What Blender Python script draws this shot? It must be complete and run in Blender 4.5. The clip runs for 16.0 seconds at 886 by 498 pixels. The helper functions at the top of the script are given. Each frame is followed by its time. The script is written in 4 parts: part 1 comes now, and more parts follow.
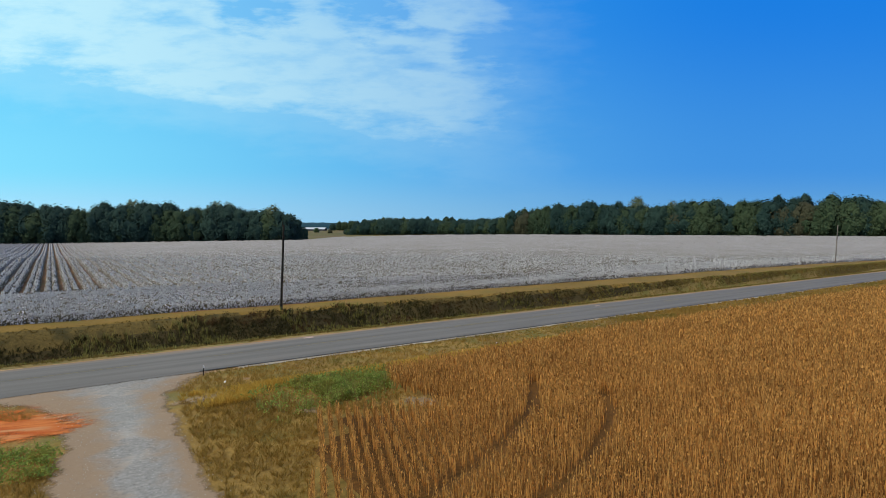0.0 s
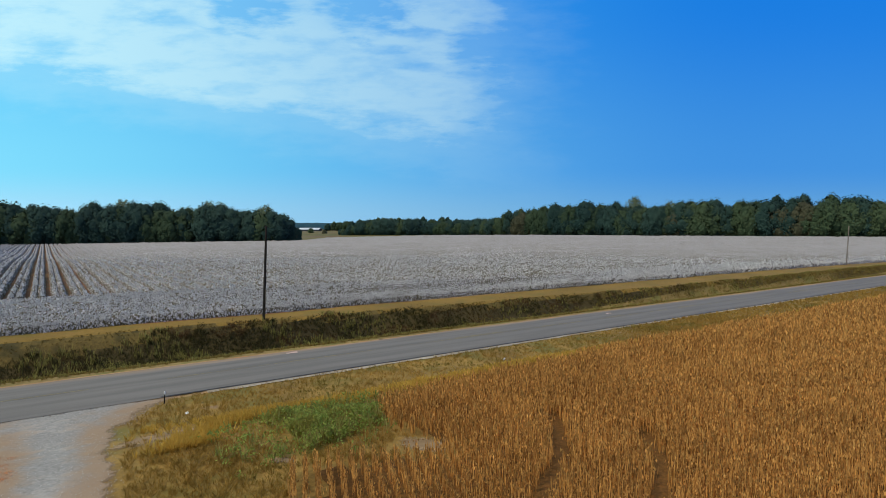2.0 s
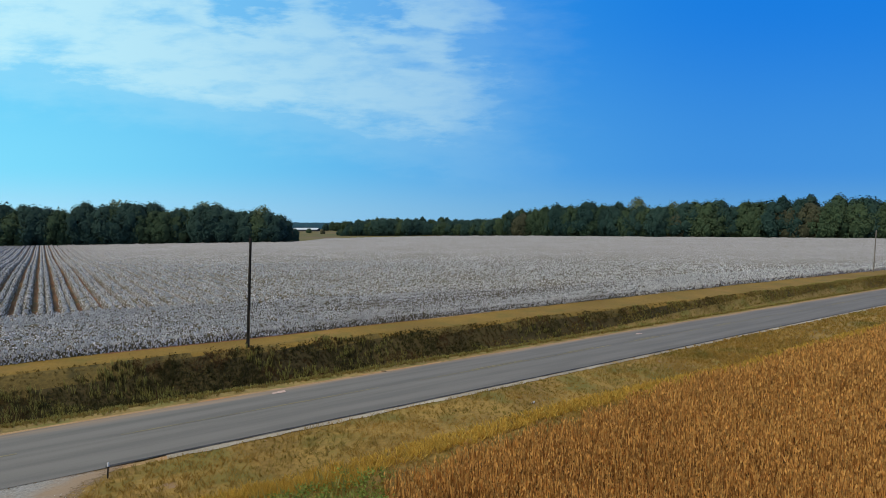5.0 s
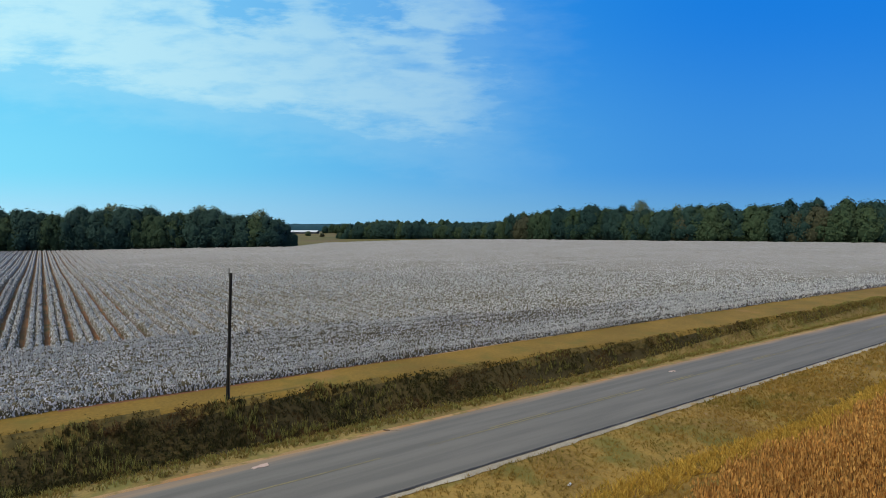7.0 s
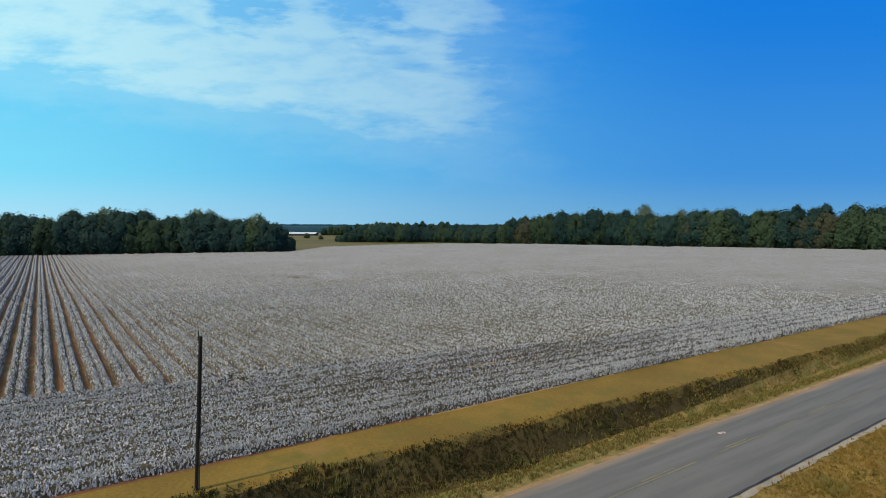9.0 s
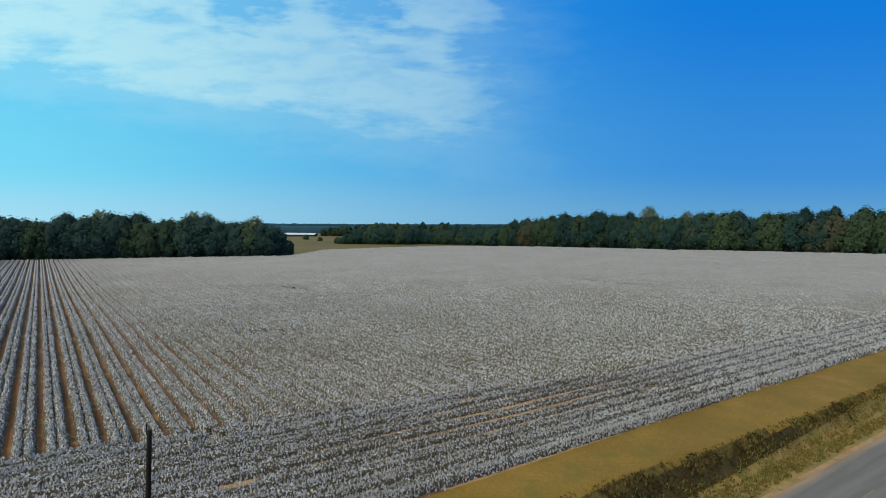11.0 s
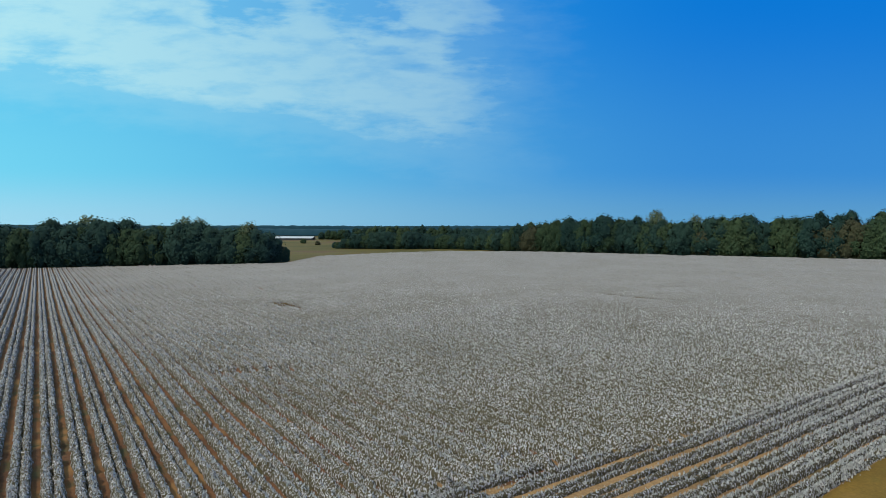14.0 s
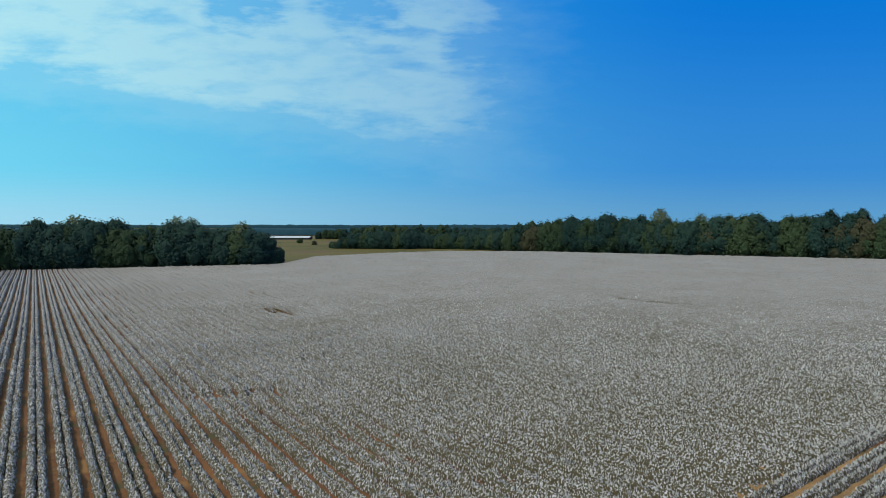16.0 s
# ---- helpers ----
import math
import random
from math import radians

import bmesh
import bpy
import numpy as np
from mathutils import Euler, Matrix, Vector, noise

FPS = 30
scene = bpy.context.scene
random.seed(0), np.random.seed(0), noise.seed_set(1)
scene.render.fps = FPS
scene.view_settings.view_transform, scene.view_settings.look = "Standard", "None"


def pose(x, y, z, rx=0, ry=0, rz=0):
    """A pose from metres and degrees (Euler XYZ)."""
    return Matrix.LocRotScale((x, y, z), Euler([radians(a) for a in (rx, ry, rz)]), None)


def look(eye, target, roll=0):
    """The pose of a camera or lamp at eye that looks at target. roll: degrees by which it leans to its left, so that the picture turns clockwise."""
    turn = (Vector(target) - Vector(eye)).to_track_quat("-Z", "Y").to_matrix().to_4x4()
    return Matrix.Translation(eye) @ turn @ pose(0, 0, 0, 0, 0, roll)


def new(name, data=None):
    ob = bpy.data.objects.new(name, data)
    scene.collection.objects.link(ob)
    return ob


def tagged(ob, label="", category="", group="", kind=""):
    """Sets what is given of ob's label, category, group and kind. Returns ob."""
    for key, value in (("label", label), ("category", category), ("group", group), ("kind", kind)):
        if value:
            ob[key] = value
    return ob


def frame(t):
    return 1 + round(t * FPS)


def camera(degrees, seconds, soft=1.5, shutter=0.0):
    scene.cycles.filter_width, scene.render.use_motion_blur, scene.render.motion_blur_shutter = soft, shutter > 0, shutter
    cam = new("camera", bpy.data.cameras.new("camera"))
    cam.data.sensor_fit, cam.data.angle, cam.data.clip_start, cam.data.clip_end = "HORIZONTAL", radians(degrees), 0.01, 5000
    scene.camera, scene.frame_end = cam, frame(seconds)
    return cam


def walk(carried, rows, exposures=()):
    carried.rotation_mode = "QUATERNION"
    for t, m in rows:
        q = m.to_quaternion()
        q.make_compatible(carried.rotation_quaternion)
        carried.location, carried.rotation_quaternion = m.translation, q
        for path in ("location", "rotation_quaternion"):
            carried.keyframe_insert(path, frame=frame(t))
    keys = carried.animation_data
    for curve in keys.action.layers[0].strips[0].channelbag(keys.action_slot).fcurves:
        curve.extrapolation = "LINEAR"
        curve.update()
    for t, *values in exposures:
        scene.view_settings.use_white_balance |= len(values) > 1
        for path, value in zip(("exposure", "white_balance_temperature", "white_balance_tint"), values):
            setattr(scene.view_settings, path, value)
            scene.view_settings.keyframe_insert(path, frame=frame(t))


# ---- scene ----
cam = camera(77.5, 16.0, soft=0.9)
PATH = [
    (0, (0.466, 1.105, 7.129), (0.448, 3.103, 7.043), 0.1),
    (0.5, (0.423, 2.629, 7.155), (0.408, 4.627, 7.071), 0.0),
    (1, (0.338, 4.061, 7.173), (0.331, 6.059, 7.089), 0.0),
    (1.5, (0.207, 5.081, 7.188), (0.205, 7.079, 7.103), 0.0),
    (2, (0.065, 5.929, 7.203), (0.064, 7.927, 7.118), 0.1),
    (2.5, (-0.066, 6.633, 7.183), (-0.065, 8.631, 7.098), 0.1),
    (3, (-0.225, 7.501, 7.190), (-0.224, 9.499, 7.105), 0.1),
    (3.5, (-0.368, 8.567, 7.326), (-0.366, 10.566, 7.241), 0.1),
    (4, (-0.545, 9.735, 7.517), (-0.542, 11.733, 7.433), 0.1),
    (4.2, (-0.619, 10.190, 7.594), (-0.616, 12.188, 7.509), 0.1),
    (6.5, (-1.646, 17.056, 9.661), (-1.638, 19.053, 9.573), 0.2),
    (7, (-1.759, 18.265, 10.109), (-1.754, 20.263, 10.025), 0.1),
    (7.5, (-1.975, 19.767, 10.716), (-1.969, 21.765, 10.632), 0.1),
    (8, (-2.197, 21.385, 11.415), (-2.191, 23.384, 11.330), 0.1),
    (8.5, (-2.466, 23.061, 12.103), (-2.459, 25.059, 12.017), 0.2),
    (9, (-2.757, 24.814, 12.778), (-2.749, 26.812, 12.695), 0.3),
    (11.5, (-3.893, 33.243, 15.575), (-3.884, 35.241, 15.488), 0.3),
    (12, (-4.182, 35.116, 15.944), (-4.172, 37.114, 15.859), 0.2),
    (12.5, (-4.394, 36.937, 16.337), (-4.383, 38.936, 16.252), 0.2),
    (13, (-4.660, 39.071, 16.806), (-4.647, 41.070, 16.723), 0.2),
    (13.5, (-4.890, 41.276, 17.223), (-4.876, 43.274, 17.140), 0.2),
    (14, (-5.137, 43.579, 17.485), (-5.124, 45.577, 17.403), 0.2),
    (14.5, (-5.364, 45.889, 17.610), (-5.349, 47.886, 17.525), 0.2),
    (15, (-5.628, 48.285, 17.691), (-5.614, 50.283, 17.606), 0.1),
    (15.5, (-5.830, 50.495, 17.748), (-5.813, 52.492, 17.662), 0.1),
    (16, (-6.157, 52.783, 17.800), (-6.136, 54.781, 17.714), 0.1),
]
walk(cam, [(t, look(eye, target, roll)) for t, eye, target, roll in PATH],
     [(0, 0.0, 6420, 12.5), (4, -0.03, 6400, 12), (7, -0.04, 6430, 10.5), (9, -0.05, 6450, 9), (12.5, -0.15, 6300, 5), (16, -0.19, 6250, 5)])

# ---- world, sun, exposure ----
SUN_AZ, SUN_EL = -125.0, 54.0          # degrees clockwise from straight ahead, and above the horizon
scene.view_settings.exposure = 0.0
to_sun = Vector((math.sin(radians(SUN_AZ)) * math.cos(radians(SUN_EL)), math.cos(radians(SUN_AZ)) * math.cos(radians(SUN_EL)), math.sin(radians(SUN_EL))))
sun = new("sun", bpy.data.lights.new("sun", "SUN"))
sun.data.energy, sun.data.angle, sun.data.color = 2.3, radians(0.6), (1.0, 0.83, 0.68)
sun.matrix_world = look(to_sun * 100, (0, 0, 0))

world = bpy.data.worlds.new("sky")
scene.world = world
world.use_nodes = True


class Tree:
    """Short hand for a node tree."""

    def __init__(self, tree):
        self.t = tree
        tree.nodes.clear()

    def n(self, kind, inputs=(), **props):
        node = self.t.nodes.new(kind)
        for k, v in props.items():
            setattr(node, k, v)
        for k, v in dict(inputs).items():
            if isinstance(v, bpy.types.NodeSocket):
                self.t.links.new(v, node.inputs[k])
            else:
                node.inputs[k].default_value = v
        return node

    def m(self, op, a, b=0.0, c=0.0, clamp=False):
        return self.n("ShaderNodeMath", {0: a, 1: b, 2: c}, operation=op, use_clamp=clamp).outputs[0]

    def mix(self, f, a, b, blend="MIX"):
        node = self.n("ShaderNodeMix", data_type="RGBA", blend_type=blend)
        for k, v in ((0, f), (6, a), (7, b)):
            if isinstance(v, bpy.types.NodeSocket):
                self.t.links.new(v, node.inputs[k])
            else:
                node.inputs[k].default_value = v if k == 0 else (*v, 1.0)[:4]
        return node.outputs[2]

    def ramp(self, f, lo, hi):
        return self.n("ShaderNodeMapRange", {0: f, 1: lo, 2: hi, 3: 0.0, 4: 1.0}, interpolation_type="SMOOTHSTEP").outputs[0]

    def noise(self, vec, scale, detail=3.0, rough=0.55, out=0):
        return self.n("ShaderNodeTexNoise", {"Vector": vec, "Scale": scale, "Detail": detail, "Roughness": rough}).outputs[out]


def build_sky():
    w = Tree(world.node_tree)
    k = 1 / 0.12
    sky = w.n("ShaderNodeTexSky", sky_type="NISHITA", sun_disc=False, sun_elevation=radians(SUN_EL), sun_rotation=radians(SUN_AZ), air_density=1.0, dust_density=0.4, ozone_density=3.0)
    x, y, z = w.n("ShaderNodeSeparateXYZ", {0: w.n("ShaderNodeTexCoord").outputs["Generated"]}).outputs
    far = w.m("MAXIMUM", w.m("ABSOLUTE", y), 0.12)
    a, b = w.m("DIVIDE", x, far), w.m("DIVIDE", z, far)
    # deep clear blue away from the sun, pale cyan towards it, paler at the horizon
    lit = w.ramp(a, 0.58, -1.02)
    rise = [w.ramp(b, 0.0, 0.11), w.ramp(b, 0.08, 0.42), w.ramp(z, 0.42, 1.0)]

    def column(c0, c1, c2, c3):
        c = w.mix(rise[0], tuple(v * k for v in c0), tuple(v * k for v in c1))
        c = w.mix(rise[1], c, tuple(v * k for v in c2))
        return w.mix(rise[2], c, tuple(v * k for v in c3))

    shade = column((0.12, 0.37, 0.67), (0.042, 0.28, 0.73), (0.006, 0.205, 0.745), (0.19, 0.25, 0.33))
    bright = column((0.42, 0.79, 0.98), (0.22, 0.76, 1.0), (0.09, 0.58, 0.97), (0.36, 0.42, 0.48))
    near_sun = w.n("ShaderNodeVectorMath", {0: w.n("ShaderNodeTexCoord").outputs["Generated"], 1: to_sun}, operation="DOT_PRODUCT").outputs["Value"]
    clear = w.mix(0.03, w.mix(lit, shade, bright), sky.outputs[0])
    clear = w.mix(w.m("MULTIPLY", w.ramp(near_sun, 0.36, 1.0), 0.9), clear, tuple(v * k for v in (0.95, 0.92, 0.86)))
    # hazier and paler on the side of the sun, behind the start
    clear = w.mix(w.m("MULTIPLY", w.ramp(y, 0.05, -0.5), 0.5), clear, tuple(v * k for v in (0.40, 0.43, 0.46)))
    plane = w.n("ShaderNodeCombineXYZ", {0: a, 1: b}).outputs[0]
    streak = w.n("ShaderNodeMapping", {"Vector": plane, "Location": (0.31, 0.12, 0.0), "Rotation": (0, 0, radians(7)), "Scale": (2.0, 6.5, 1.0)}).outputs[0]
    big = w.noise(streak, 1.6, 6.0, 0.58)
    mid = w.noise(streak, 4.2, 6.0, 0.62)
    fine = w.noise(streak, 10.0, 3.0, 0.55)
    puff = w.noise(plane, 5.0, 5.0, 0.55)
    wob = w.m("ADD", w.m("MULTIPLY", w.m("SUBTRACT", big, 0.5), 0.10), w.m("MULTIPLY", w.m("SUBTRACT", mid, 0.5), 0.10))
    low = w.m("ADD", w.m("SUBTRACT", b, w.m("MULTIPLY_ADD", a, -0.168, 0.142)), wob)
    under = w.ramp(low, -0.025, 0.045)
    edge = w.m("ADD", w.m("MULTIPLY_ADD", b, -0.03, a), w.m("ADD", w.m("MULTIPLY", w.m("SUBTRACT", mid, 0.5), 0.30), w.m("MULTIPLY", w.m("SUBTRACT", puff, 0.5), 0.14)))
    right = w.m("SUBTRACT", 1.0, w.ramp(edge, 0.005, 0.135))
    holes = w.ramp(w.m("ADD", w.m("MULTIPLY", mid, 0.55), w.m("ADD", w.m("MULTIPLY", big, 0.35), w.m("MULTIPLY", fine, 0.18))), 0.40, 0.60)
    # the top of the bank thins out into blue to the right of its bright part
    thin = w.m("MULTIPLY", w.ramp(w.m("ADD", w.m("MULTIPLY_ADD", a, 0.16, b), wob), 0.31, 0.38), w.m("MULTIPLY", w.ramp(a, -0.5, -0.28), w.m("SUBTRACT", 1.0, w.ramp(a, -0.17, -0.08))))
    cover = w.m("MULTIPLY", w.m("MULTIPLY", under, right), w.m("MULTIPLY_ADD", holes, 0.34, 0.60), clamp=True)
    # blue gaps torn into the top of the bank
    for ca, cb, ra, rb, k_open in ((-0.345, 0.405, 0.060, 0.042, 1.0), (-0.140, 0.402, 0.056, 0.050, 1.0), (-0.040, 0.339, 0.038, 0.009, 0.55), (-0.107, 0.315, 0.034, 0.007, 0.5), (-0.030, 0.281, 0.034, 0.007, 0.45),
                                   (0.055, 0.322, 0.038, 0.024, 0.9), (-0.373, 0.242, 0.034, 0.011, 0.4), (-0.486, 0.366, 0.040, 0.013, 0.5), (-0.700, 0.317, 0.034, 0.012, 0.4), (0.065, 0.270, 0.030, 0.010, 0.5)):
        da, db = w.m("DIVIDE", w.m("SUBTRACT", a, ca), ra), w.m("DIVIDE", w.m("SUBTRACT", b, cb), rb)
        gap = w.m("ADD", w.m("ADD", w.m("MULTIPLY", da, da), w.m("MULTIPLY", db, db)), w.m("ADD", w.m("MULTIPLY", w.m("SUBTRACT", mid, 0.5), 5.0), w.m("MULTIPLY", w.m("SUBTRACT", fine, 0.5), 5.0)))
        cover = w.m("MULTIPLY", cover, w.m("SUBTRACT", 1.0, w.m("MULTIPLY", w.ramp(gap, 3.2, -1.2), k_open)), clamp=True)
    cover = w.m("MULTIPLY", cover, w.m("SUBTRACT", 1.0, w.m("MULTIPLY", thin, 0.2)), clamp=True)
    # faint veil below and beside the bank
    veil = w.m("MULTIPLY", w.ramp(w.m("ADD", low, 0.05), -0.03, 0.05), w.m("MULTIPLY", w.ramp(edge, 0.26, 0.02), 0.22))
    cover = w.m("MAXIMUM", w.m("MULTIPLY", cover, 0.80), veil)
    white = w.mix(lit, tuple(v * k for v in (0.30, 0.54, 0.77)), tuple(v * k for v in (0.68, 1.0, 1.0)))
    bg = w.n("ShaderNodeBackground", {"Color": w.mix(cover, clear, white), "Strength": 0.12})
    w.n("ShaderNodeOutputWorld", {"Surface": bg.outputs[0]})


build_sky()

# ---- plan: u runs along the road, n across it, away from the start ----
ROAD = radians(34.0)
CU, SU = math.cos(ROAD), math.sin(ROAD)


def to_un(x, y):
    return x * CU + y * SU, -x * SU + y * CU


def to_xy(u, n):
    return u * CU - n * SU, u * SU + n * CU


def smooth(a, b, v):
    t = np.clip((np.asarray(v, float) - a) / (b - a), 0, 1)
    return t * t * (3 - 2 * t)


BOUND_X = (-900, -420, -249, -88, -84, -39, 0, 70, 134, 238, 330, 420, 700)
BOUND_Y = (215, 282, 304, 335, 400, 435, 452, 430, 384, 318, 255, 190, -20)


def field_end(x):
    """y at which the cotton field ends."""
    return np.interp(x, BOUND_X, BOUND_Y)


def bank(u):
    """n of the ditch's far edge."""
    return np.minimum(47.0 + 5.4 * np.exp(-(np.asarray(u, float) - 10) / 55), 52.4)


def cotton_edge(u):
    return 55.0 - 0.006 * np.asarray(u, float)


def head_n(u):
    """n at which the long rows give way to the headland rows."""
    return np.interp(u, (-60, 0, 10, 31, 47, 60, 90, 400), (75.6, 74.6, 73.6, 71.4, 69.4, 66.8, 65.2, 59.5))


def ground_z(x, y):
    x, y = np.asarray(x, float), np.asarray(y, float)
    u, n = to_un(x, y)
    k = bank(u)
    z = np.where(n < 37.2, np.interp(n, (22, 26, 29.5, 32.5, 37.2), (-1.08, -1.1, -1.5, -2.0, -2.14)), -2.15)
    f = (n - 45.5) / np.maximum(k - 45.5, 0.5)
    deep = 0.35 + 0.45 * np.clip((k - 47) / 6, 0, 1)
    dz = np.where(f < 0.55, -2.15 - deep * smooth(0, 0.55, f), -2.15 - deep + (deep + 1.35) * smooth(0.55, 1.05, f))
    z = np.where(n > 45.5, dz, z)
    top = -0.78 - 0.27 * smooth(64, 110, n) - 1.3 * np.exp(-(((y - 190) / 75) ** 2)) * smooth(95, 160, y) - 0.65 * smooth(230, 300, y) + 0.4 * smooth(320, 452, y)
    top = top + 0.0094 * np.clip(x, -420, 420) * smooth(100, 300, y)
    far = 2.2 * smooth(470, 800, y)
    z = np.where(n > k + 0.9, top + far, z)
    z = z + 0.04 * np.sin(x * 0.31 + y * 0.17) * np.sin(y * 0.23 - x * 0.11) * ((n < 35) | (n > 46))
    return z


# ---- materials ----
def surface(name, low, high, scale=1.0, rough=0.9, bump=0.3, spots=None, island=0.0, coarse=0.12, spec=0.2, glow_through=0.0, deep=0.05):
    """A matt surface: two colours mixed by fine and coarse noise, with relief; spots: (colour, scale, from, to)."""
    mat = bpy.data.materials.new(name)
    mat.use_nodes = True
    w = Tree(mat.node_tree)
    co = w.n("ShaderNodeNewGeometry").outputs["Position"]
    fine, broad = w.noise(co, 6.0 * scale, 5.0, 0.65), w.noise(co, coarse * scale, 4.0, 0.6)
    f = w.m("ADD", w.m("MULTIPLY", fine, 0.6), w.m("MULTIPLY", broad, 0.7))
    f = w.ramp(f, 0.45, 0.85)
    if island:
        r = w.n("ShaderNodeNewGeometry").outputs["Random Per Island"]
        f = w.m("ADD", w.m("MULTIPLY", f, 1 - island), w.m("MULTIPLY", r, island), clamp=True)
    colour = w.mix(f, low, high)
    for c, s, lo, hi in spots or ():
        colour = w.mix(w.ramp(w.noise(co, s, 4.0, 0.6), lo, hi), colour, c)
    args = {"Base Color": colour, "Roughness": rough, "Specular IOR Level": spec}
    if bump:
        args["Normal"] = w.n("ShaderNodeBump", {"Strength": bump, "Distance": deep, "Height": fine}).outputs[0]
    out = w.n("ShaderNodeBsdfPrincipled", args).outputs[0]
    if glow_through:
        thin = w.n("ShaderNodeBsdfTranslucent", {"Color": colour})
        out = w.n("ShaderNodeMixShader", {0: glow_through, 1: out, 2: thin.outputs[0]}).outputs[0]
    w.n("ShaderNodeOutputMaterial", {"Surface": out})
    return mat


SOY_SOIL = surface("soy_soil", (0.074, 0.033, 0.006), (0.19, 0.090, 0.020), 1.2)
VERGE = surface("verge_turf", (0.165, 0.100, 0.024), (0.33, 0.205, 0.050), 0.9, coarse=0.35, spots=[((0.15, 0.125, 0.028), 0.30, 0.48, 0.68), ((0.28, 0.18, 0.10), 0.7, 0.64, 0.76)])
STRIP = surface("mown_turf", (0.158, 0.098, 0.018), (0.265, 0.160, 0.030), 0.8, spots=[((0.15, 0.115, 0.022), 0.4, 0.48, 0.72), ((0.28, 0.155, 0.05), 0.14, 0.58, 0.74)])
SHOULDER_TURF = surface("shoulder_turf", (0.165, 0.115, 0.036), (0.33, 0.23, 0.075), 0.9, spots=[((0.17, 0.15, 0.04), 0.35, 0.48, 0.66)])
BANK_TURF = surface("bank_turf", (0.078, 0.055, 0.015), (0.18, 0.125, 0.032), 0.9, spots=[((0.055, 0.045, 0.014), 0.45, 0.50, 0.66)])
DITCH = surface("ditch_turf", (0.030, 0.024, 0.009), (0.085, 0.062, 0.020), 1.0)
GRAVEL_EDGE = surface("shoulder_gravel", (0.26, 0.155, 0.070), (0.44, 0.275, 0.135), 2.5, spots=[((0.38, 0.18, 0.07), 0.25, 0.55, 0.72), ((0.20, 0.15, 0.05), 0.9, 0.52, 0.68)])
CLAY = surface("field_clay", (0.085, 0.042, 0.025), (0.23, 0.108, 0.050), 1.0, spots=[((0.27, 0.145, 0.060), 0.16, 0.54, 0.66), ((0.09, 0.078, 0.038), 0.35, 0.52, 0.66)])
MEADOW = surface("far_meadow", (0.085, 0.078, 0.022), (0.165, 0.125, 0.038), 0.25, coarse=0.05, spots=[((0.14, 0.085, 0.045), 0.012, 0.52, 0.62)])
TAN_SOIL = surface("headland_soil", (0.19, 0.115, 0.055), (0.45, 0.285, 0.135), 1.0, spots=[((0.13, 0.098, 0.045), 0.22, 0.52, 0.66)])
# dark and olive leaves carry some teal distance haze in their green
LEAF_DARK = surface("hazed_dark_leaves", (0.010, 0.033, 0.031), (0.032, 0.066, 0.049), 0.15, island=0.22, bump=0, glow_through=0.15)
LEAF_OLIVE = surface("hazed_olive_leaves", (0.020, 0.045, 0.026), (0.062, 0.092, 0.041), 0.15, island=0.22, bump=0, glow_through=0.15)
LEAF_RUST = surface("rust_leaves", (0.038, 0.046, 0.027), (0.082, 0.080, 0.042), 0.15, island=0.22, bump=0, glow_through=0.15)
LEAF_PALE = surface("thin_pale_leaves", (0.085, 0.115, 0.065), (0.17, 0.205, 0.11), 0.1, island=0.4, bump=0, glow_through=0.3)
# blue of the distance haze is painted into the ridge's base colour
RIDGE_HAZED = surface("hazed_ridge_woods", (0.010, 0.046, 0.070), (0.022, 0.064, 0.086), 0.02, bump=0)
BARK = surface("bark", (0.05, 0.04, 0.03), (0.14, 0.11, 0.08), 2.0)
POLE_WOOD = surface("pole_wood", (0.009, 0.008, 0.007), (0.030, 0.025, 0.020), 2.0)
GREY_WOOD = surface("grey_pole_wood", (0.11, 0.095, 0.08), (0.24, 0.21, 0.18), 2.0)
BOLL = surface("cotton_bolls", (0.34, 0.334, 0.325), (0.88, 0.862, 0.835), 1.0, island=0.8, bump=0, glow_through=0.4)
SOY = surface("dry_soybeans", (0.19, 0.080, 0.019), (0.90, 0.482, 0.128), 0.8, island=0.8, bump=0, glow_through=0.3, coarse=0.25)
WEED = surface("green_weeds", (0.090, 0.145, 0.026), (0.47, 0.53, 0.115), 0.8, island=0.6, bump=0, glow_through=0.5, spots=[((0.26, 0.23, 0.045), 0.9, 0.50, 0.66)])
WEED_DARK = surface("ditch_weeds", (0.018, 0.020, 0.007), (0.100, 0.084, 0.025), 0.5, island=0.7, bump=0, glow_through=0.3, spots=[((0.12, 0.065, 0.026), 0.3, 0.50, 0.64)])
WEED_PALE = surface("pale_weeds", (0.18, 0.17, 0.04), (0.40, 0.34, 0.10), 0.5, island=0.6, bump=0, glow_through=0.35)
HAY = surface("dry_grass", (0.27, 0.160, 0.031), (0.455, 0.278, 0.066), 0.8, island=0.45, bump=0, glow_through=0.4, spots=[((0.23, 0.172, 0.038), 0.22, 0.46, 0.66)])
OLIVE_HAY = surface("brown_grass", (0.155, 0.110, 0.028), (0.32, 0.230, 0.066), 0.8, island=0.55, bump=0, glow_through=0.35)
BANK_GRASS = surface("bank_grass", (0.085, 0.058, 0.014), (0.20, 0.135, 0.032), 0.8, island=0.5, bump=0, glow_through=0.3)
FADED = surface("faded_grass", (0.195, 0.116, 0.023), (0.36, 0.222, 0.046), 0.8, island=0.55, bump=0, glow_through=0.35, coarse=0.3)
GOLD = surface("gold_grass", (0.40, 0.232, 0.032), (0.70, 0.45, 0.085), 0.8, island=0.5, bump=0, glow_through=0.4)
WHITE_PAINT = surface("white_paint", (0.62, 0.62, 0.60), (0.80, 0.80, 0.78), 2.0)
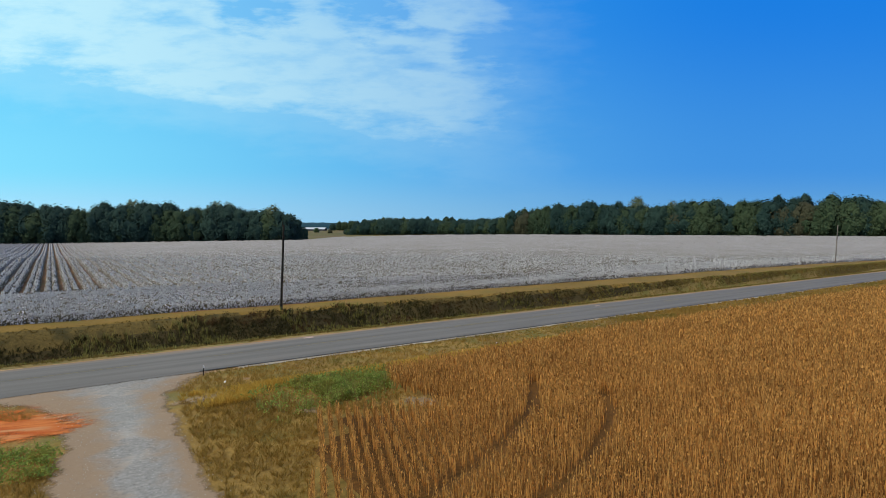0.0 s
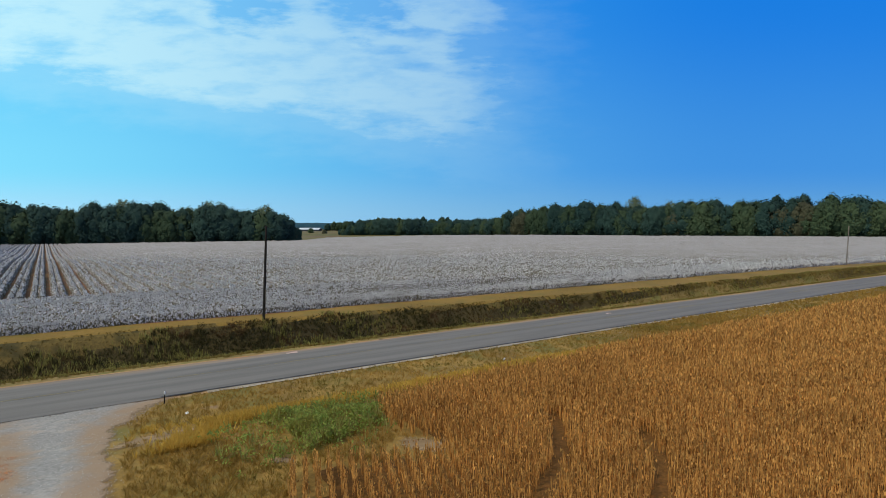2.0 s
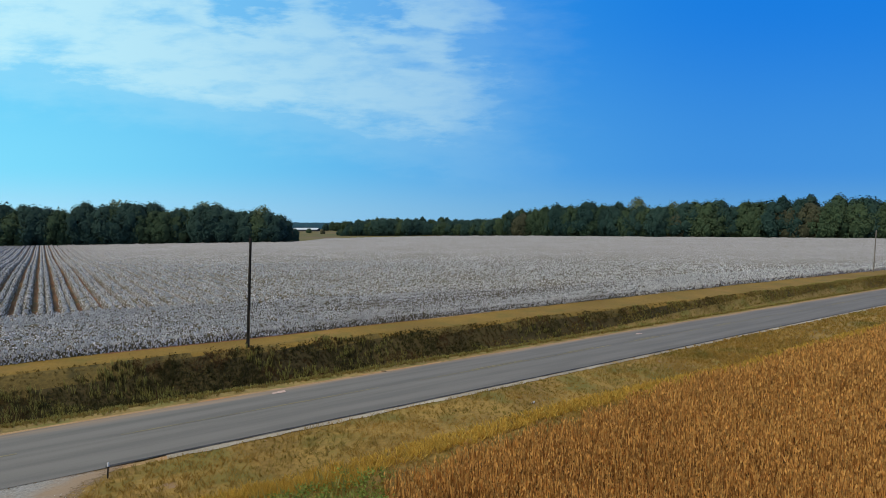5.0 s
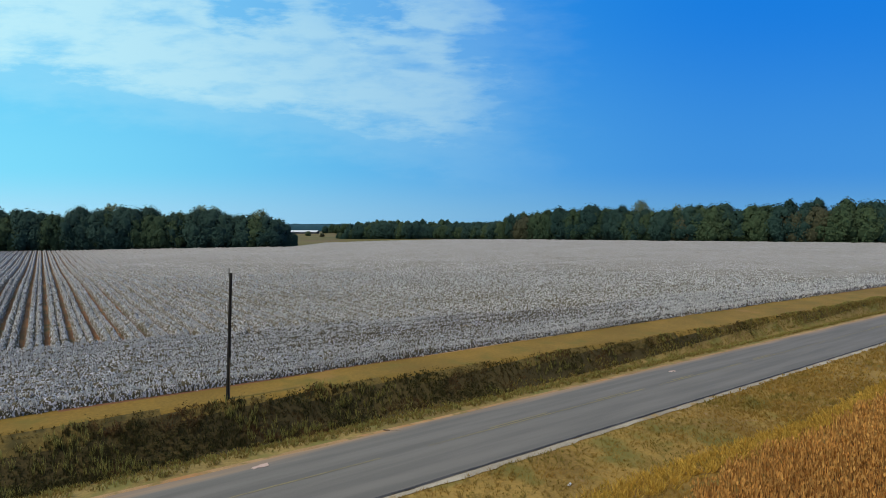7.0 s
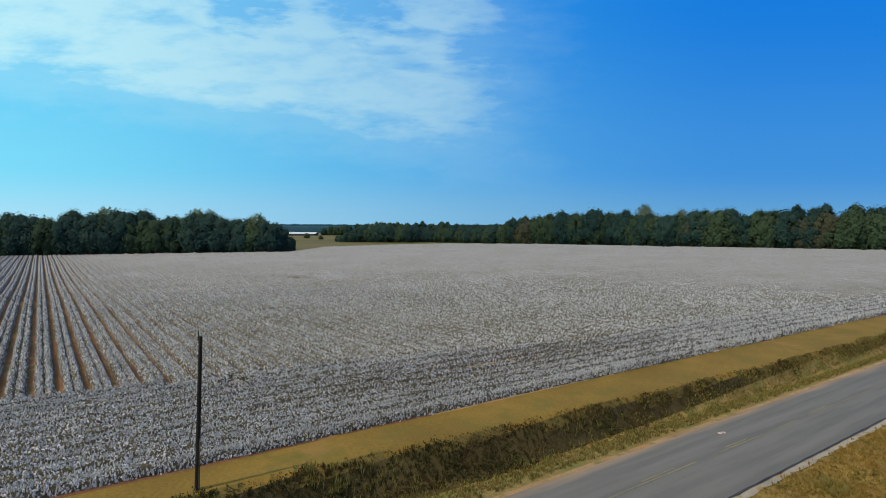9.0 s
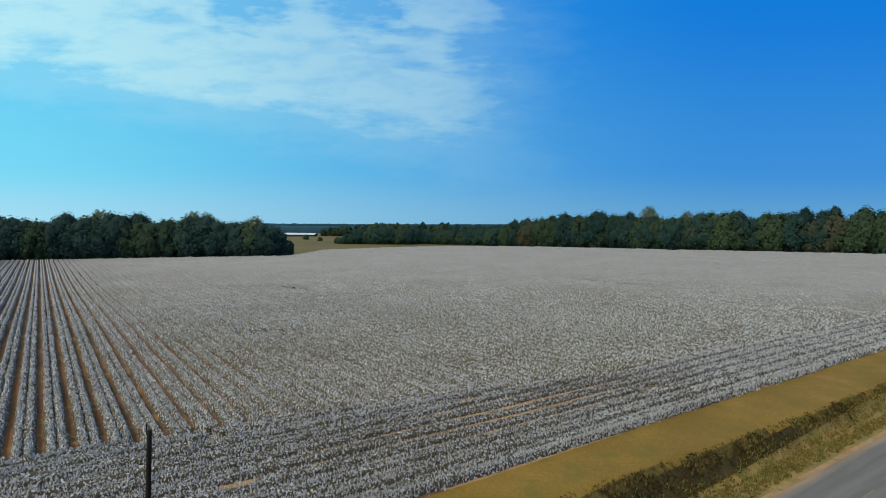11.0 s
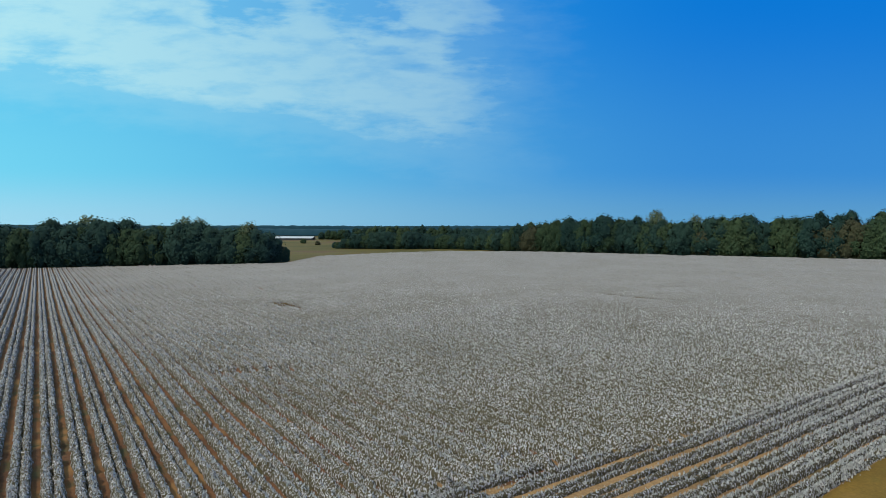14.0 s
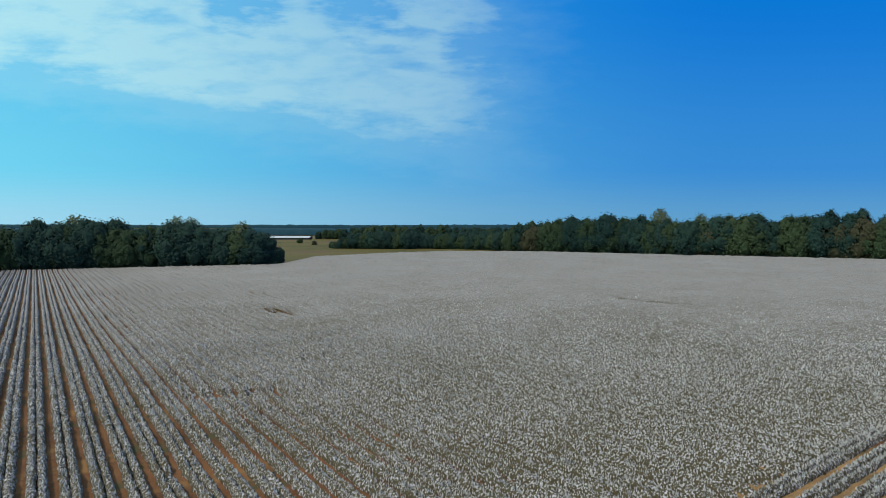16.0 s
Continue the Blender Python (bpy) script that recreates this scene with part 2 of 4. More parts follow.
PALE_GRAVEL = surface("pale_gravel", (0.24, 0.20, 0.145), (0.45, 0.385, 0.295), 3.0, bump=0.5, spots=[((0.30, 0.20, 0.09), 0.8, 0.55, 0.70)])
PALE_STONE = surface("pale_stone", (0.42, 0.39, 0.34), (0.66, 0.62, 0.56), 4.0, island=0.5, bump=0, glow_through=0.45)
DARK_EDGE = surface("tar_edge", (0.03, 0.028, 0.03), (0.075, 0.07, 0.07), 3.0)
YELLOW_PAINT = surface("worn_yellow_paint", (0.150, 0.140, 0.115), (0.26, 0.215, 0.115), 1.5, bump=0)
PINK_GRIT = surface("pink_grit", (0.45, 0.30, 0.24), (0.68, 0.52, 0.46), 5.0)
ROOF = surface("white_metal_roof", (0.44, 0.47, 0.51), (0.60, 0.63, 0.66), 0.3, rough=0.5, bump=0)
BARN_WALL = surface("barn_wall", (0.05, 0.05, 0.055), (0.10, 0.10, 0.10), 0.5, bump=0)
LITTER = surface("white_plastic", (0.72, 0.72, 0.70), (0.85, 0.85, 0.83), 4.0, rough=0.5, bump=0)


def cotton_material(name, dark, light, lo, hi):
    """Leafy brown-green rows flecked with white bolls."""
    mat = bpy.data.materials.new(name)
    mat.use_nodes = True
    w = Tree(mat.node_tree)
    co = w.n("ShaderNodeNewGeometry").outputs["Position"]
    tall = w.n("ShaderNodeMapping", {"Vector": co, "Scale": (1, 1, 0.6)}).outputs[0]
    fleck = w.noise(tall, 7.5, 2.0, 0.6)
    leaf = w.mix(w.noise(co, 2.5, 4.0), dark, tuple(v * 2.2 for v in dark))
    patch = w.m("MULTIPLY", w.m("SUBTRACT", w.noise(co, 0.045, 4.0, 0.6), 0.5), 0.12)
    x, y, z = w.n("ShaderNodeSeparateXYZ", {0: co}).outputs
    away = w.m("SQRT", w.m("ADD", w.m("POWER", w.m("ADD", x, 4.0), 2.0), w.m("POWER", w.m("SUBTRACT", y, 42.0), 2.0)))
    ripe = w.m("MULTIPLY", w.ramp(away, 30.0, 190.0), 0.03)       # more flecks further off, where the boll meshes thin out
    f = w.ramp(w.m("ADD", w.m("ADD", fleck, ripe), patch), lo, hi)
    # flecks fade into one even tone with distance
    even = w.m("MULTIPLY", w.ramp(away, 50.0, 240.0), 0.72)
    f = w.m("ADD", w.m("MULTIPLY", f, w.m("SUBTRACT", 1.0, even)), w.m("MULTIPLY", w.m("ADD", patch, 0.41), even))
    p = w.n("ShaderNodeBsdfPrincipled", {"Base Color": w.mix(f, leaf, light), "Roughness": 0.95, "Specular IOR Level": 0.1,
                                       "Normal": w.n("ShaderNodeBump", {"Strength": 0.7, "Distance": 0.08, "Height": fleck}).outputs[0]})
    w.n("ShaderNodeOutputMaterial", {"Surface": p.outputs[0]})
    return mat


COTTON_ROW = cotton_material("cotton_rows", (0.056, 0.048, 0.029), (0.560, 0.551, 0.603), 0.51, 0.64)


def asphalt_material():
    """Grey chip seal, smoother and darker in the wheel paths along the road."""
    mat = bpy.data.materials.new("asphalt")
    mat.use_nodes = True
    w = Tree(mat.node_tree)
    co = w.n("ShaderNodeNewGeometry").outputs["Position"]
    along = w.n("ShaderNodeMapping", {"Vector": co, "Rotation": (0, 0, radians(-34)), "Scale": (1, 1, 1)}).outputs[0]
    x, n, z = w.n("ShaderNodeSeparateXYZ", {0: along}).outputs
    drawn = w.n("ShaderNodeMapping", {"Vector": along, "Scale": (0.06, 0.9, 1)}).outputs[0]
    streaks = w.noise(drawn, 1.5, 5.0, 0.6)
    grain = w.noise(co, 14.0, 4.0, 0.7)
    wheel = w.m("ABSOLUTE", w.m("SINE", w.m("MULTIPLY", w.m("SUBTRACT", n, 38.2), 1.85)))
    f = w.m("ADD", w.m("MULTIPLY", streaks, 0.65), w.m("ADD", w.m("MULTIPLY", grain, 0.25), w.m("MULTIPLY", wheel, 0.10)))
    c = w.mix(w.ramp(f, 0.35, 0.68), (0.125, 0.115, 0.102), (0.172, 0.156, 0.137))
    dusty = w.ramp(w.m("ADD", w.m("MULTIPLY", n, 1.0), w.m("MULTIPLY", streaks, 2.2)), 44.9, 46.5)
    c = w.mix(w.m("MULTIPLY", dusty, 0.9), c, (0.38, 0.235, 0.125))
    p = w.n("ShaderNodeBsdfPrincipled", {"Base Color": c, "Roughness": 0.85, "Specular IOR Level": 0.3, "Normal": w.n("ShaderNodeBump", {"Strength": 0.25, "Distance": 0.01, "Height": grain}).outputs[0]})
    w.n("ShaderNodeOutputMaterial", {"Surface": p.outputs[0]})
    return mat


ASPHALT = asphalt_material()


def feather(w, out, broad=0.10):
    """Ragged edge: bare ground shows through towards the sides and ends of a laid strip."""
    s, t, q = w.n("ShaderNodeSeparateXYZ", {0: w.n("ShaderNodeUVMap").outputs[0]}).outputs
    co = w.n("ShaderNodeNewGeometry").outputs["Position"]
    side = w.m("MINIMUM", w.m("MINIMUM", s, w.m("SUBTRACT", 1.0, s)), w.m("MULTIPLY", w.m("MINIMUM", t, w.m("SUBTRACT", 1.0, t)), 1.5))
    rag = w.m("ADD", w.m("MULTIPLY", w.m("SUBTRACT", w.noise(co, 1.1, 5.0, 0.65), 0.5), 0.45), w.m("MULTIPLY", w.m("SUBTRACT", w.noise(co, 9.0, 3.0, 0.6), 0.5), 0.30))
    cover = w.ramp(w.m("ADD", side, w.m("MULTIPLY", rag, broad * 5)), broad * 0.6, broad * 1.6)
    clear = w.n("ShaderNodeBsdfTransparent")
    return w.n("ShaderNodeMixShader", {0: cover, 1: clear.outputs[0], 2: out}).outputs[0]


def drive_material():
    """Pale blue-grey gravel, tan at the sides, with red clay dragged in from the bare bank."""
    mat = bpy.data.materials.new("drive_gravel")
    mat.use_nodes = True
    w = Tree(mat.node_tree)
    co = w.n("ShaderNodeNewGeometry").outputs["Position"]
    stones = w.n("ShaderNodeTexVoronoi", {"Vector": co, "Scale": 9.0}).outputs["Distance"]
    grain, soft = w.noise(co, 8.0, 5.0, 0.7), w.noise(co, 0.7, 4.0, 0.6)
    c = w.mix(w.ramp(grain, 0.35, 0.7), (0.15, 0.142, 0.125), (0.36, 0.34, 0.31))
    c = w.mix(w.m('MULTIPLY', w.ramp(stones, 0.05, 0.5), 0.5), c, (0.30, 0.285, 0.26))
    c = w.mix(w.m('MULTIPLY', w.ramp(soft, 0.5, 0.68), 0.6), c, (0.42, 0.385, 0.335))
    across = w.n("ShaderNodeUVMap").outputs[0]
    s, t, q = w.n("ShaderNodeSeparateXYZ", {0: across}).outputs
    side = w.m("ADD", w.m("ABSOLUTE", w.m("SUBTRACT", s, 0.56)), w.m("MULTIPLY", w.m("SUBTRACT", soft, 0.5), 0.5))
    c = w.mix(w.m('MULTIPLY', w.ramp(side, 0.04, 0.28), 0.85), c, (0.29, 0.195, 0.115))
    p = w.n("ShaderNodeBsdfPrincipled", {"Base Color": c, "Roughness": 0.95, "Specular IOR Level": 0.1, "Normal": w.n("ShaderNodeBump", {"Strength": 0.6, "Distance": 0.04, "Height": grain}).outputs[0]})
    w.n("ShaderNodeOutputMaterial", {"Surface": feather(w, p.outputs[0], 0.09)})
    return mat


def clay_material(name, low, high, streak):
    """Bare soil dragged about by wheels."""
    mat = bpy.data.materials.new(name)
    mat.use_nodes = True
    w = Tree(mat.node_tree)
    co = w.n("ShaderNodeNewGeometry").outputs["Position"]
    drawn = w.n("ShaderNodeMapping", {"Vector": co, "Rotation": (0, 0, radians(-25)), "Scale": (0.35, 1.6, 1)}).outputs[0]
    grain = w.noise(co, 7.0, 5.0, 0.7)
    c = w.mix(w.ramp(w.noise(drawn, 1.3, 5.0, 0.6), 0.35, 0.65), low, high)
    c = w.mix(w.m("MULTIPLY", w.ramp(w.noise(drawn, 0.6, 3.0), 0.5, 0.7), 0.7), c, streak)
    c = w.mix(w.m("MULTIPLY", grain, 0.35), c, tuple(v * 0.5 for v in low))
    p = w.n("ShaderNodeBsdfPrincipled", {"Base Color": c, "Roughness": 0.95, "Specular IOR Level": 0.1, "Normal": w.n("ShaderNodeBump", {"Strength": 0.5, "Distance": 0.04, "Height": grain}).outputs[0]})
    w.n("ShaderNodeOutputMaterial", {"Surface": feather(w, p.outputs[0], 0.24)})
    return mat


DRIVE = drive_material()
RED_CLAY = clay_material("red_clay", (0.46, 0.10, 0.018), (0.62, 0.20, 0.05), (0.58, 0.32, 0.15))
TRODDEN = clay_material("trodden_soil", (0.23, 0.155, 0.085), (0.38, 0.265, 0.150), (0.40, 0.29, 0.18))


# ---- mesh helpers ----
def mesh(name, verts, faces, mats, index=None, smooth_faces=False):
    """A mesh from arrays: verts (K, 3), faces (M, 3 or 4)."""
    me = bpy.data.meshes.new(name)
    verts, faces = np.asarray(verts, np.float32), np.asarray(faces, np.int32)
    k = faces.shape[1]
    me.vertices.add(len(verts))
    me.vertices.foreach_set("co", verts.ravel())
    me.loops.add(faces.size)
    me.loops.foreach_set("vertex_index", faces.ravel())
    me.polygons.add(len(faces))
    me.polygons.foreach_set("loop_start", np.arange(0, faces.size, k, dtype=np.int32))
    for m in mats:
        me.materials.append(m)
    if index is not None:
        me.polygons.foreach_set("material_index", np.asarray(index, np.int32))
    me.polygons.foreach_set("use_smooth", np.full(len(faces), smooth_faces))
    me.update(calc_edges=True)
    me.validate()
    return me


def part(name, me, parent, label=""):
    ob = new(name, me)
    ob.parent = parent
    return tagged(ob, label)


def grid_faces(rows, cols):
    i = np.arange(rows - 1)[:, None] * cols + np.arange(cols - 1)[None, :]
    return np.stack([i, i + 1, i + cols + 1, i + cols], -1).reshape(-1, 4)


rng = np.random.default_rng(7)


def tufts(name, px, py, height, width, lean, blades, mats, label, category, sway=0.0, base=None, split=None):
    """Upright blades standing at the points (px, py): narrow kites, several to a plant; ONE object."""
    px, py = np.repeat(px, blades), np.repeat(py, blades)
    h = np.repeat(np.broadcast_to(height, (len(px) // blades,)), blades) * rng.uniform(0.6, 1.1, len(px))
    w = np.repeat(np.broadcast_to(width, (len(px) // blades,)), blades) * rng.uniform(0.6, 1.2, len(px))
    px, py = px + rng.normal(0, 1, len(px)) * w * 0.9, py + rng.normal(0, 1, len(px)) * w * 0.9
    z = ground_z(px, py) - 0.03
    a = rng.uniform(0, math.pi, len(px))
    d = rng.normal(0, lean, (len(px), 2)) * h[:, None]
    cx, cy = np.cos(a) * w / 2, np.sin(a) * w / 2
    lo = np.stack([px, py, z], -1)
    mid = rng.uniform(0.45, 0.75, len(px))
    m = lo + np.stack([d[:, 0] * mid, d[:, 1] * mid, h * mid], -1)
    side = np.stack([cx, cy, np.zeros_like(cx)], -1)
    tip = lo + np.stack([d[:, 0], d[:, 1], h], -1)
    v = np.stack([lo, m + side, tip, m - side], 1).reshape(-1, 3)
    f = np.arange(len(v)).reshape(-1, 4)
    idx = None if split is None else np.repeat(split, blades)
    return tagged(new(name, mesh(name, v, f, mats, idx)), label, category, kind="stuff")


def clusters(name, px, py, low, high, spread, size, count, mats, label, category, upright=0.0, slim=0.6):
    """Small leaves or pods hung about plants at the points (px, py), between two heights; ONE object."""
    k = len(px) * count
    one = np.ones(len(px))
    lo, hi, sp, sz = (np.repeat(v * one, count) for v in (low, high, spread, size))
    t = rng.uniform(0, 1, k) ** 0.8
    x, y = np.repeat(px, count) + rng.normal(0, 1, k) * sp, np.repeat(py, count) + rng.normal(0, 1, k) * sp
    c = np.stack([x, y, ground_z(x, y) + lo + (hi - lo) * t], -1)
    sz = sz * rng.uniform(0.6, 1.3, k)
    a = rng.normal(0, 1, (k, 3)) * (1 - upright)
    a[:, 2] += np.where(rng.uniform(0, 1, k) < 0.5, 1, -1) * upright * 2
    a /= np.linalg.norm(a, axis=1)[:, None]
    b = np.cross(a, rng.normal(0, 1, (k, 3)))
    b /= np.linalg.norm(b, axis=1)[:, None]
    n = np.cross(a, b) * (sz * 0.15)[:, None]
    a, b = a * sz[:, None], b * (sz * slim)[:, None]
    v = np.stack([c + a, c + b + n, c - a, c - b + n], 1).reshape(-1, 3)
    return tagged(new(name, mesh(name, v, np.arange(len(v)).reshape(-1, 4), mats)), label, category, kind="stuff")


def soy_left(y):
    """x of the crop's ragged side towards the track."""
    return np.interp(y, (5, 17.0, 21.2, 24.4, 24.9, 25.5, 26.3, 27.3, 28.0, 29.0, 31.5), (-2.6, -3.6, -4.4, -5.0, -2.2, 0.0, 0.2, -1.0, -1.9, -2.6, -3.0))


def in_crop(x, y):
    u, n = to_un(x, y)
    return (n < np.interp(u, (12, 20, 34), (27.4, 28.1, 29.4)) + 0.3 * np.sin(u * 0.4) + 0.25 * np.sin(u * 1.7)) & (x > soy_left(y))


# ---- ground ----
def build_ground():
    us = np.concatenate([[-4000, -2500, -1500, -900, -600, -400, -280, -200, -140, -100], np.arange(-80, -30, 2.5), np.arange(-30, 40, 1.0), np.arange(40, 200, 2.5), [200, 230, 270, 330, 400, 520, 700, 1000, 1500, 2500, 4000]])
    ns = np.concatenate([[-4000, -2000, -800, -300, -120, -60, -30, -10, 5, 15], np.arange(20, 60, 0.6), np.arange(60, 140, 4), np.arange(140, 520, 12), np.arange(520, 1000, 40), [1000, 1300, 1700, 2300, 3000, 4500]])
    u, n = np.meshgrid(us, ns)
    x, y = to_xy(u, n)
    z = ground_z(x, y)
    v = np.stack([x, y, z], -1).reshape(-1, 3)
    f = grid_faces(len(ns), len(us))
    c = v[f].mean(1)
    cu, cn = to_un(c[:, 0], c[:, 1])
    idx = np.full(len(f), 1)
    idx[in_crop(c[:, 0] - 0.9, c[:, 1]) & (cn < 28.4)] = 0
    idx[(cn > 37.2) & (cn < 45.35)] = 4
    idx[(cn >= 45.35)] = 8
    idx[(cn >= 48.1)] = 3
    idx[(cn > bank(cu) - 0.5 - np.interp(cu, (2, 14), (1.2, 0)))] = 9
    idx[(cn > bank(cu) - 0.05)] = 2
    idx[(cn > cotton_edge(cu) + 0.15)] = 5
    idx[(cn > cotton_edge(cu) + 0.3) & (cn < head_n(cu) + 0.3)] = 7
    idx[(c[:, 1] > field_end(c[:, 0])) & (cn > 60)] = 6
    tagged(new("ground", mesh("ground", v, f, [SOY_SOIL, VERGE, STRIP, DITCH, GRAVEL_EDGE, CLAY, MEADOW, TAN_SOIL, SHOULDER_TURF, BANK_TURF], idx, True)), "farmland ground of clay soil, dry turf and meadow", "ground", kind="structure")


def ribbon(name, u0, u1, na, nb, lift, mat, step=3.0, cross=5, ragged=0.0):
    us = np.arange(u0, u1 + step, step)
    t = np.linspace(0, 1, cross)
    ca = na + (rng.uniform(-ragged, ragged, len(us)) if ragged else 0 * us)
    cb = nb + (rng.uniform(-ragged, ragged, len(us)) if ragged else 0 * us)
    n = ca[:, None] + (cb - ca)[:, None] * t[None]
    u = np.repeat(us[:, None], cross, 1)
    x, y = to_xy(u, n)
    z = np.full_like(x, -2.15 + lift) + 0.05 * (1 - (2 * (n - 41.4) / 6.8) ** 2).clip(0, 1)
    v = np.stack([x, y, z], -1).reshape(-1, 3)
    f = grid_faces(len(us), cross)[:, ::-1]
    return mesh(name, v, f, [mat], None, True)


build_ground()
tagged(new("road", ribbon("road", -400, 900, 37.76, 44.75, 0.05, ASPHALT, 1.5, 9, 0.05)), "grey worn asphalt country road with faded markings", "road", kind="structure")
tagged(new("road_edge", ribbon("road_edge", 9.5, 900, 37.32, 37.8, 0.035, PALE_GRAVEL, 0.8, 3, 0.10)), "pale gravel strip along the asphalt's edge", "road edge", kind="structure")
tagged(new("tar_seam", ribbon("tar_seam", 7.2, 900, 37.77, 37.93, 0.062, DARK_EDGE, 0.7, 3, 0.03)), "dark tar seam along the asphalt's edge", "road edge", kind="structure")


def centre_line(u0, u1, n):
    tagged(new("centre_line", ribbon("centre_line", u0, u1, n - 0.05, n + 0.05, 0.062, YELLOW_PAINT, 0.4, 2, 0.018)), "worn faded yellow line on the asphalt", "road marking", "centre line of the road", "structure")


for a, b in ((-60, -42), (-38, -20), (-14, 4), (8, 22), (25, 44), (46, 58), (60, 75), (77, 98), (102, 130), (135, 180)):
    centre_line(a, b, 41.45)
for a, b in ((29.5, 34.2), (39.0, 42.0), (48.0, 50.5), (60.5, 63.5), (88, 92)):
    centre_line(a, b, 41.68)


def strip_between(name, left, right, lift, mat, label, category, step=0.25, cross=17, ragged=0.14):
    """A surface laid on the ground between two edge lines given by the same number of points."""
    left, right = np.array(left, float), np.array(right, float)
    k = np.arange(len(left))
    m = int(np.hypot(*(np.diff((left + right) / 2, axis=0).T)).sum() / step)
    t = np.linspace(0, len(left) - 1, m)
    L = np.stack([np.interp(t, k, left[:, 0]), np.interp(t, k, left[:, 1])], -1)
    R = np.stack([np.interp(t, k, right[:, 0]), np.interp(t, k, right[:, 1])], -1)
    s = np.linspace(0, 1, cross)
    wave = [ragged * sum(rng.uniform(0.3, 1) * np.sin(np.arange(m) * step * f + rng.uniform(0, 6)) for f in (0.4, 0.9, 1.7)) / np.hypot(*(R - L).T) for _ in range(2)]
    mix = np.clip(s[None] + (1 - s[None]) * wave[0][:, None] + s[None] * wave[1][:, None], -0.3, 1.3)
    p = L[:, None] + (R - L)[:, None] * mix[..., None]
    z = np.maximum(ground_z(p[..., 0], p[..., 1]) + lift, -9)
    v = np.concatenate([p, z[..., None]], -1).reshape(-1, 3)
    f = grid_faces(m, cross)
    me = mesh(name, v, f[:, ::-1], [mat], None, True)
    uv = me.uv_layers.new(name="UVMap")
    su = np.broadcast_to(s[None], (m, cross)).reshape(-1)
    tv = np.broadcast_to(np.linspace(0, 1, m)[:, None], (m, cross)).reshape(-1)
    loops = np.empty(len(me.loops), np.int32)
    me.loops.foreach_get("vertex_index", loops)
    uv.data.foreach_set("uv", np.stack([su[loops], tv[loops]], -1).ravel().astype(np.float32))
    return tagged(new(name, me), label, category, kind="structure")


DRIVE_L = [(-5.2, 4.5), (-9.9, 12.5), (-12.0, 16.8), (-13.3, 19.2), (-14.8, 21.8), (-17.2, 25.4), (-20.5, 27.8), (-25.0, 28.2), (-26.6, 29.6)]
DRIVE_R = [(2.0, 5.4), (-3.2, 13.4), (-6.0, 17.7), (-7.6, 19.7), (-9.6, 22.4), (-12.2, 26.7), (-14.1, 31.0), (-14.0, 35.0), (-12.6, 38.0)]
strip_between("driveway", DRIVE_L, DRIVE_R, 0.03, DRIVE, "pale gravel farm track joining the road", "driveway")
strip_between("clay_bank", [(-16.6, 20.2), (-18.8, 21.6), (-21.6, 23.6), (-26.5, 25.6)], [(-12.9, 22.0), (-14.2, 24.8), (-16.2, 28.2), (-22.8, 30.8)], 0.045, RED_CLAY, "bare orange-red clay beside the gravel track", "clay bank", ragged=0.2)
strip_between("bare_patch", [(-13.6, 25.8), (-11.6, 26.0), (-9.5, 27.8)], [(-13.4, 28.7), (-11.8, 30.2), (-9.7, 31.1)], 0.03, TRODDEN, "bare trodden soil in the verge", "bare soil")
strip_between("bare_patch", [(-2.1, 26.0), (-0.8, 25.1), (0.4, 25.6)], [(-1.9, 27.8), (-0.5, 27.5), (0.6, 26.9)], 0.035, TRODDEN, "pale bare soil between the weeds and the crop", "bare soil")
strip_between("bare_patch", [(-6.3, 24.6), (-5.6, 24.5), (-4.8, 24.5)], [(-6.1, 25.5), (-5.6, 25.7), (-4.9, 25.4)], 0.035, TRODDEN, "pale bare soil between the weeds and the crop", "bare soil")


# ---- cotton ----
ROW = Vector((-0.587, 0.810))


WEEDY = ((49.5, 193.0, 13, 2.6, -48), (-43.0, 180.0, 8.5, 2.1, -51), (89.0, 211.0, 5.5, 2.2, -60))
GAPS = WEEDY + ((-30.5, 112.0, 4.0, 1.7, 6), (-25.5, 113.6, 2.6, 0.9, -20), (-20.0, 71.2, 1.0, 1.3, 20), (1.4, 86.3, 2.2, 0.7, 20),
        (-60, 215, 8, 1.3, -40), (20, 240, 9, 1.3, -35), (110, 260, 10, 1.5, -50), (5, 135, 3, 0.5, 30))


gr = np.random.default_rng(21)
GAPS = GAPS + tuple((gr.uniform(-45, 60), gr.uniform(62, 135), gr.uniform(0.5, 1.7), gr.uniform(0.25, 0.55), gr.choice((33, 126.7))) for _ in range(45))


def thin_stand(x, y):
    """Whether a point lies in one of the bare streaks in the stand."""
    bad = np.zeros(np.shape(x), bool)
    for cx, cy, a, b, turn in GAPS:
        c, q = math.cos(radians(turn)), math.sin(radians(turn))
        bad |= (((x - cx) * c + (y - cy) * q) / a) ** 2 + ((-(x - cx) * q + (y - cy) * c) / b) ** 2 < 1
    return bad


def stunted(x, y):
    """Height of the stand: lower in the middle of the headland and where the soil is dry."""
    u, n = to_un(x, y)
    weak = 0.52 * np.exp(-((u - 46) / 24) ** 2 - ((n - 63.0) / 5.0) ** 2)
    dry = np.exp(-((x + 10) / 30) ** 2 - ((y - 98) / 13) ** 2) * (0.75 + 0.25 * np.sin(x * 0.5 + y * 0.2) * np.sin(y * 0.33))
    return 1 - np.maximum(weak, 0.34 * dry)


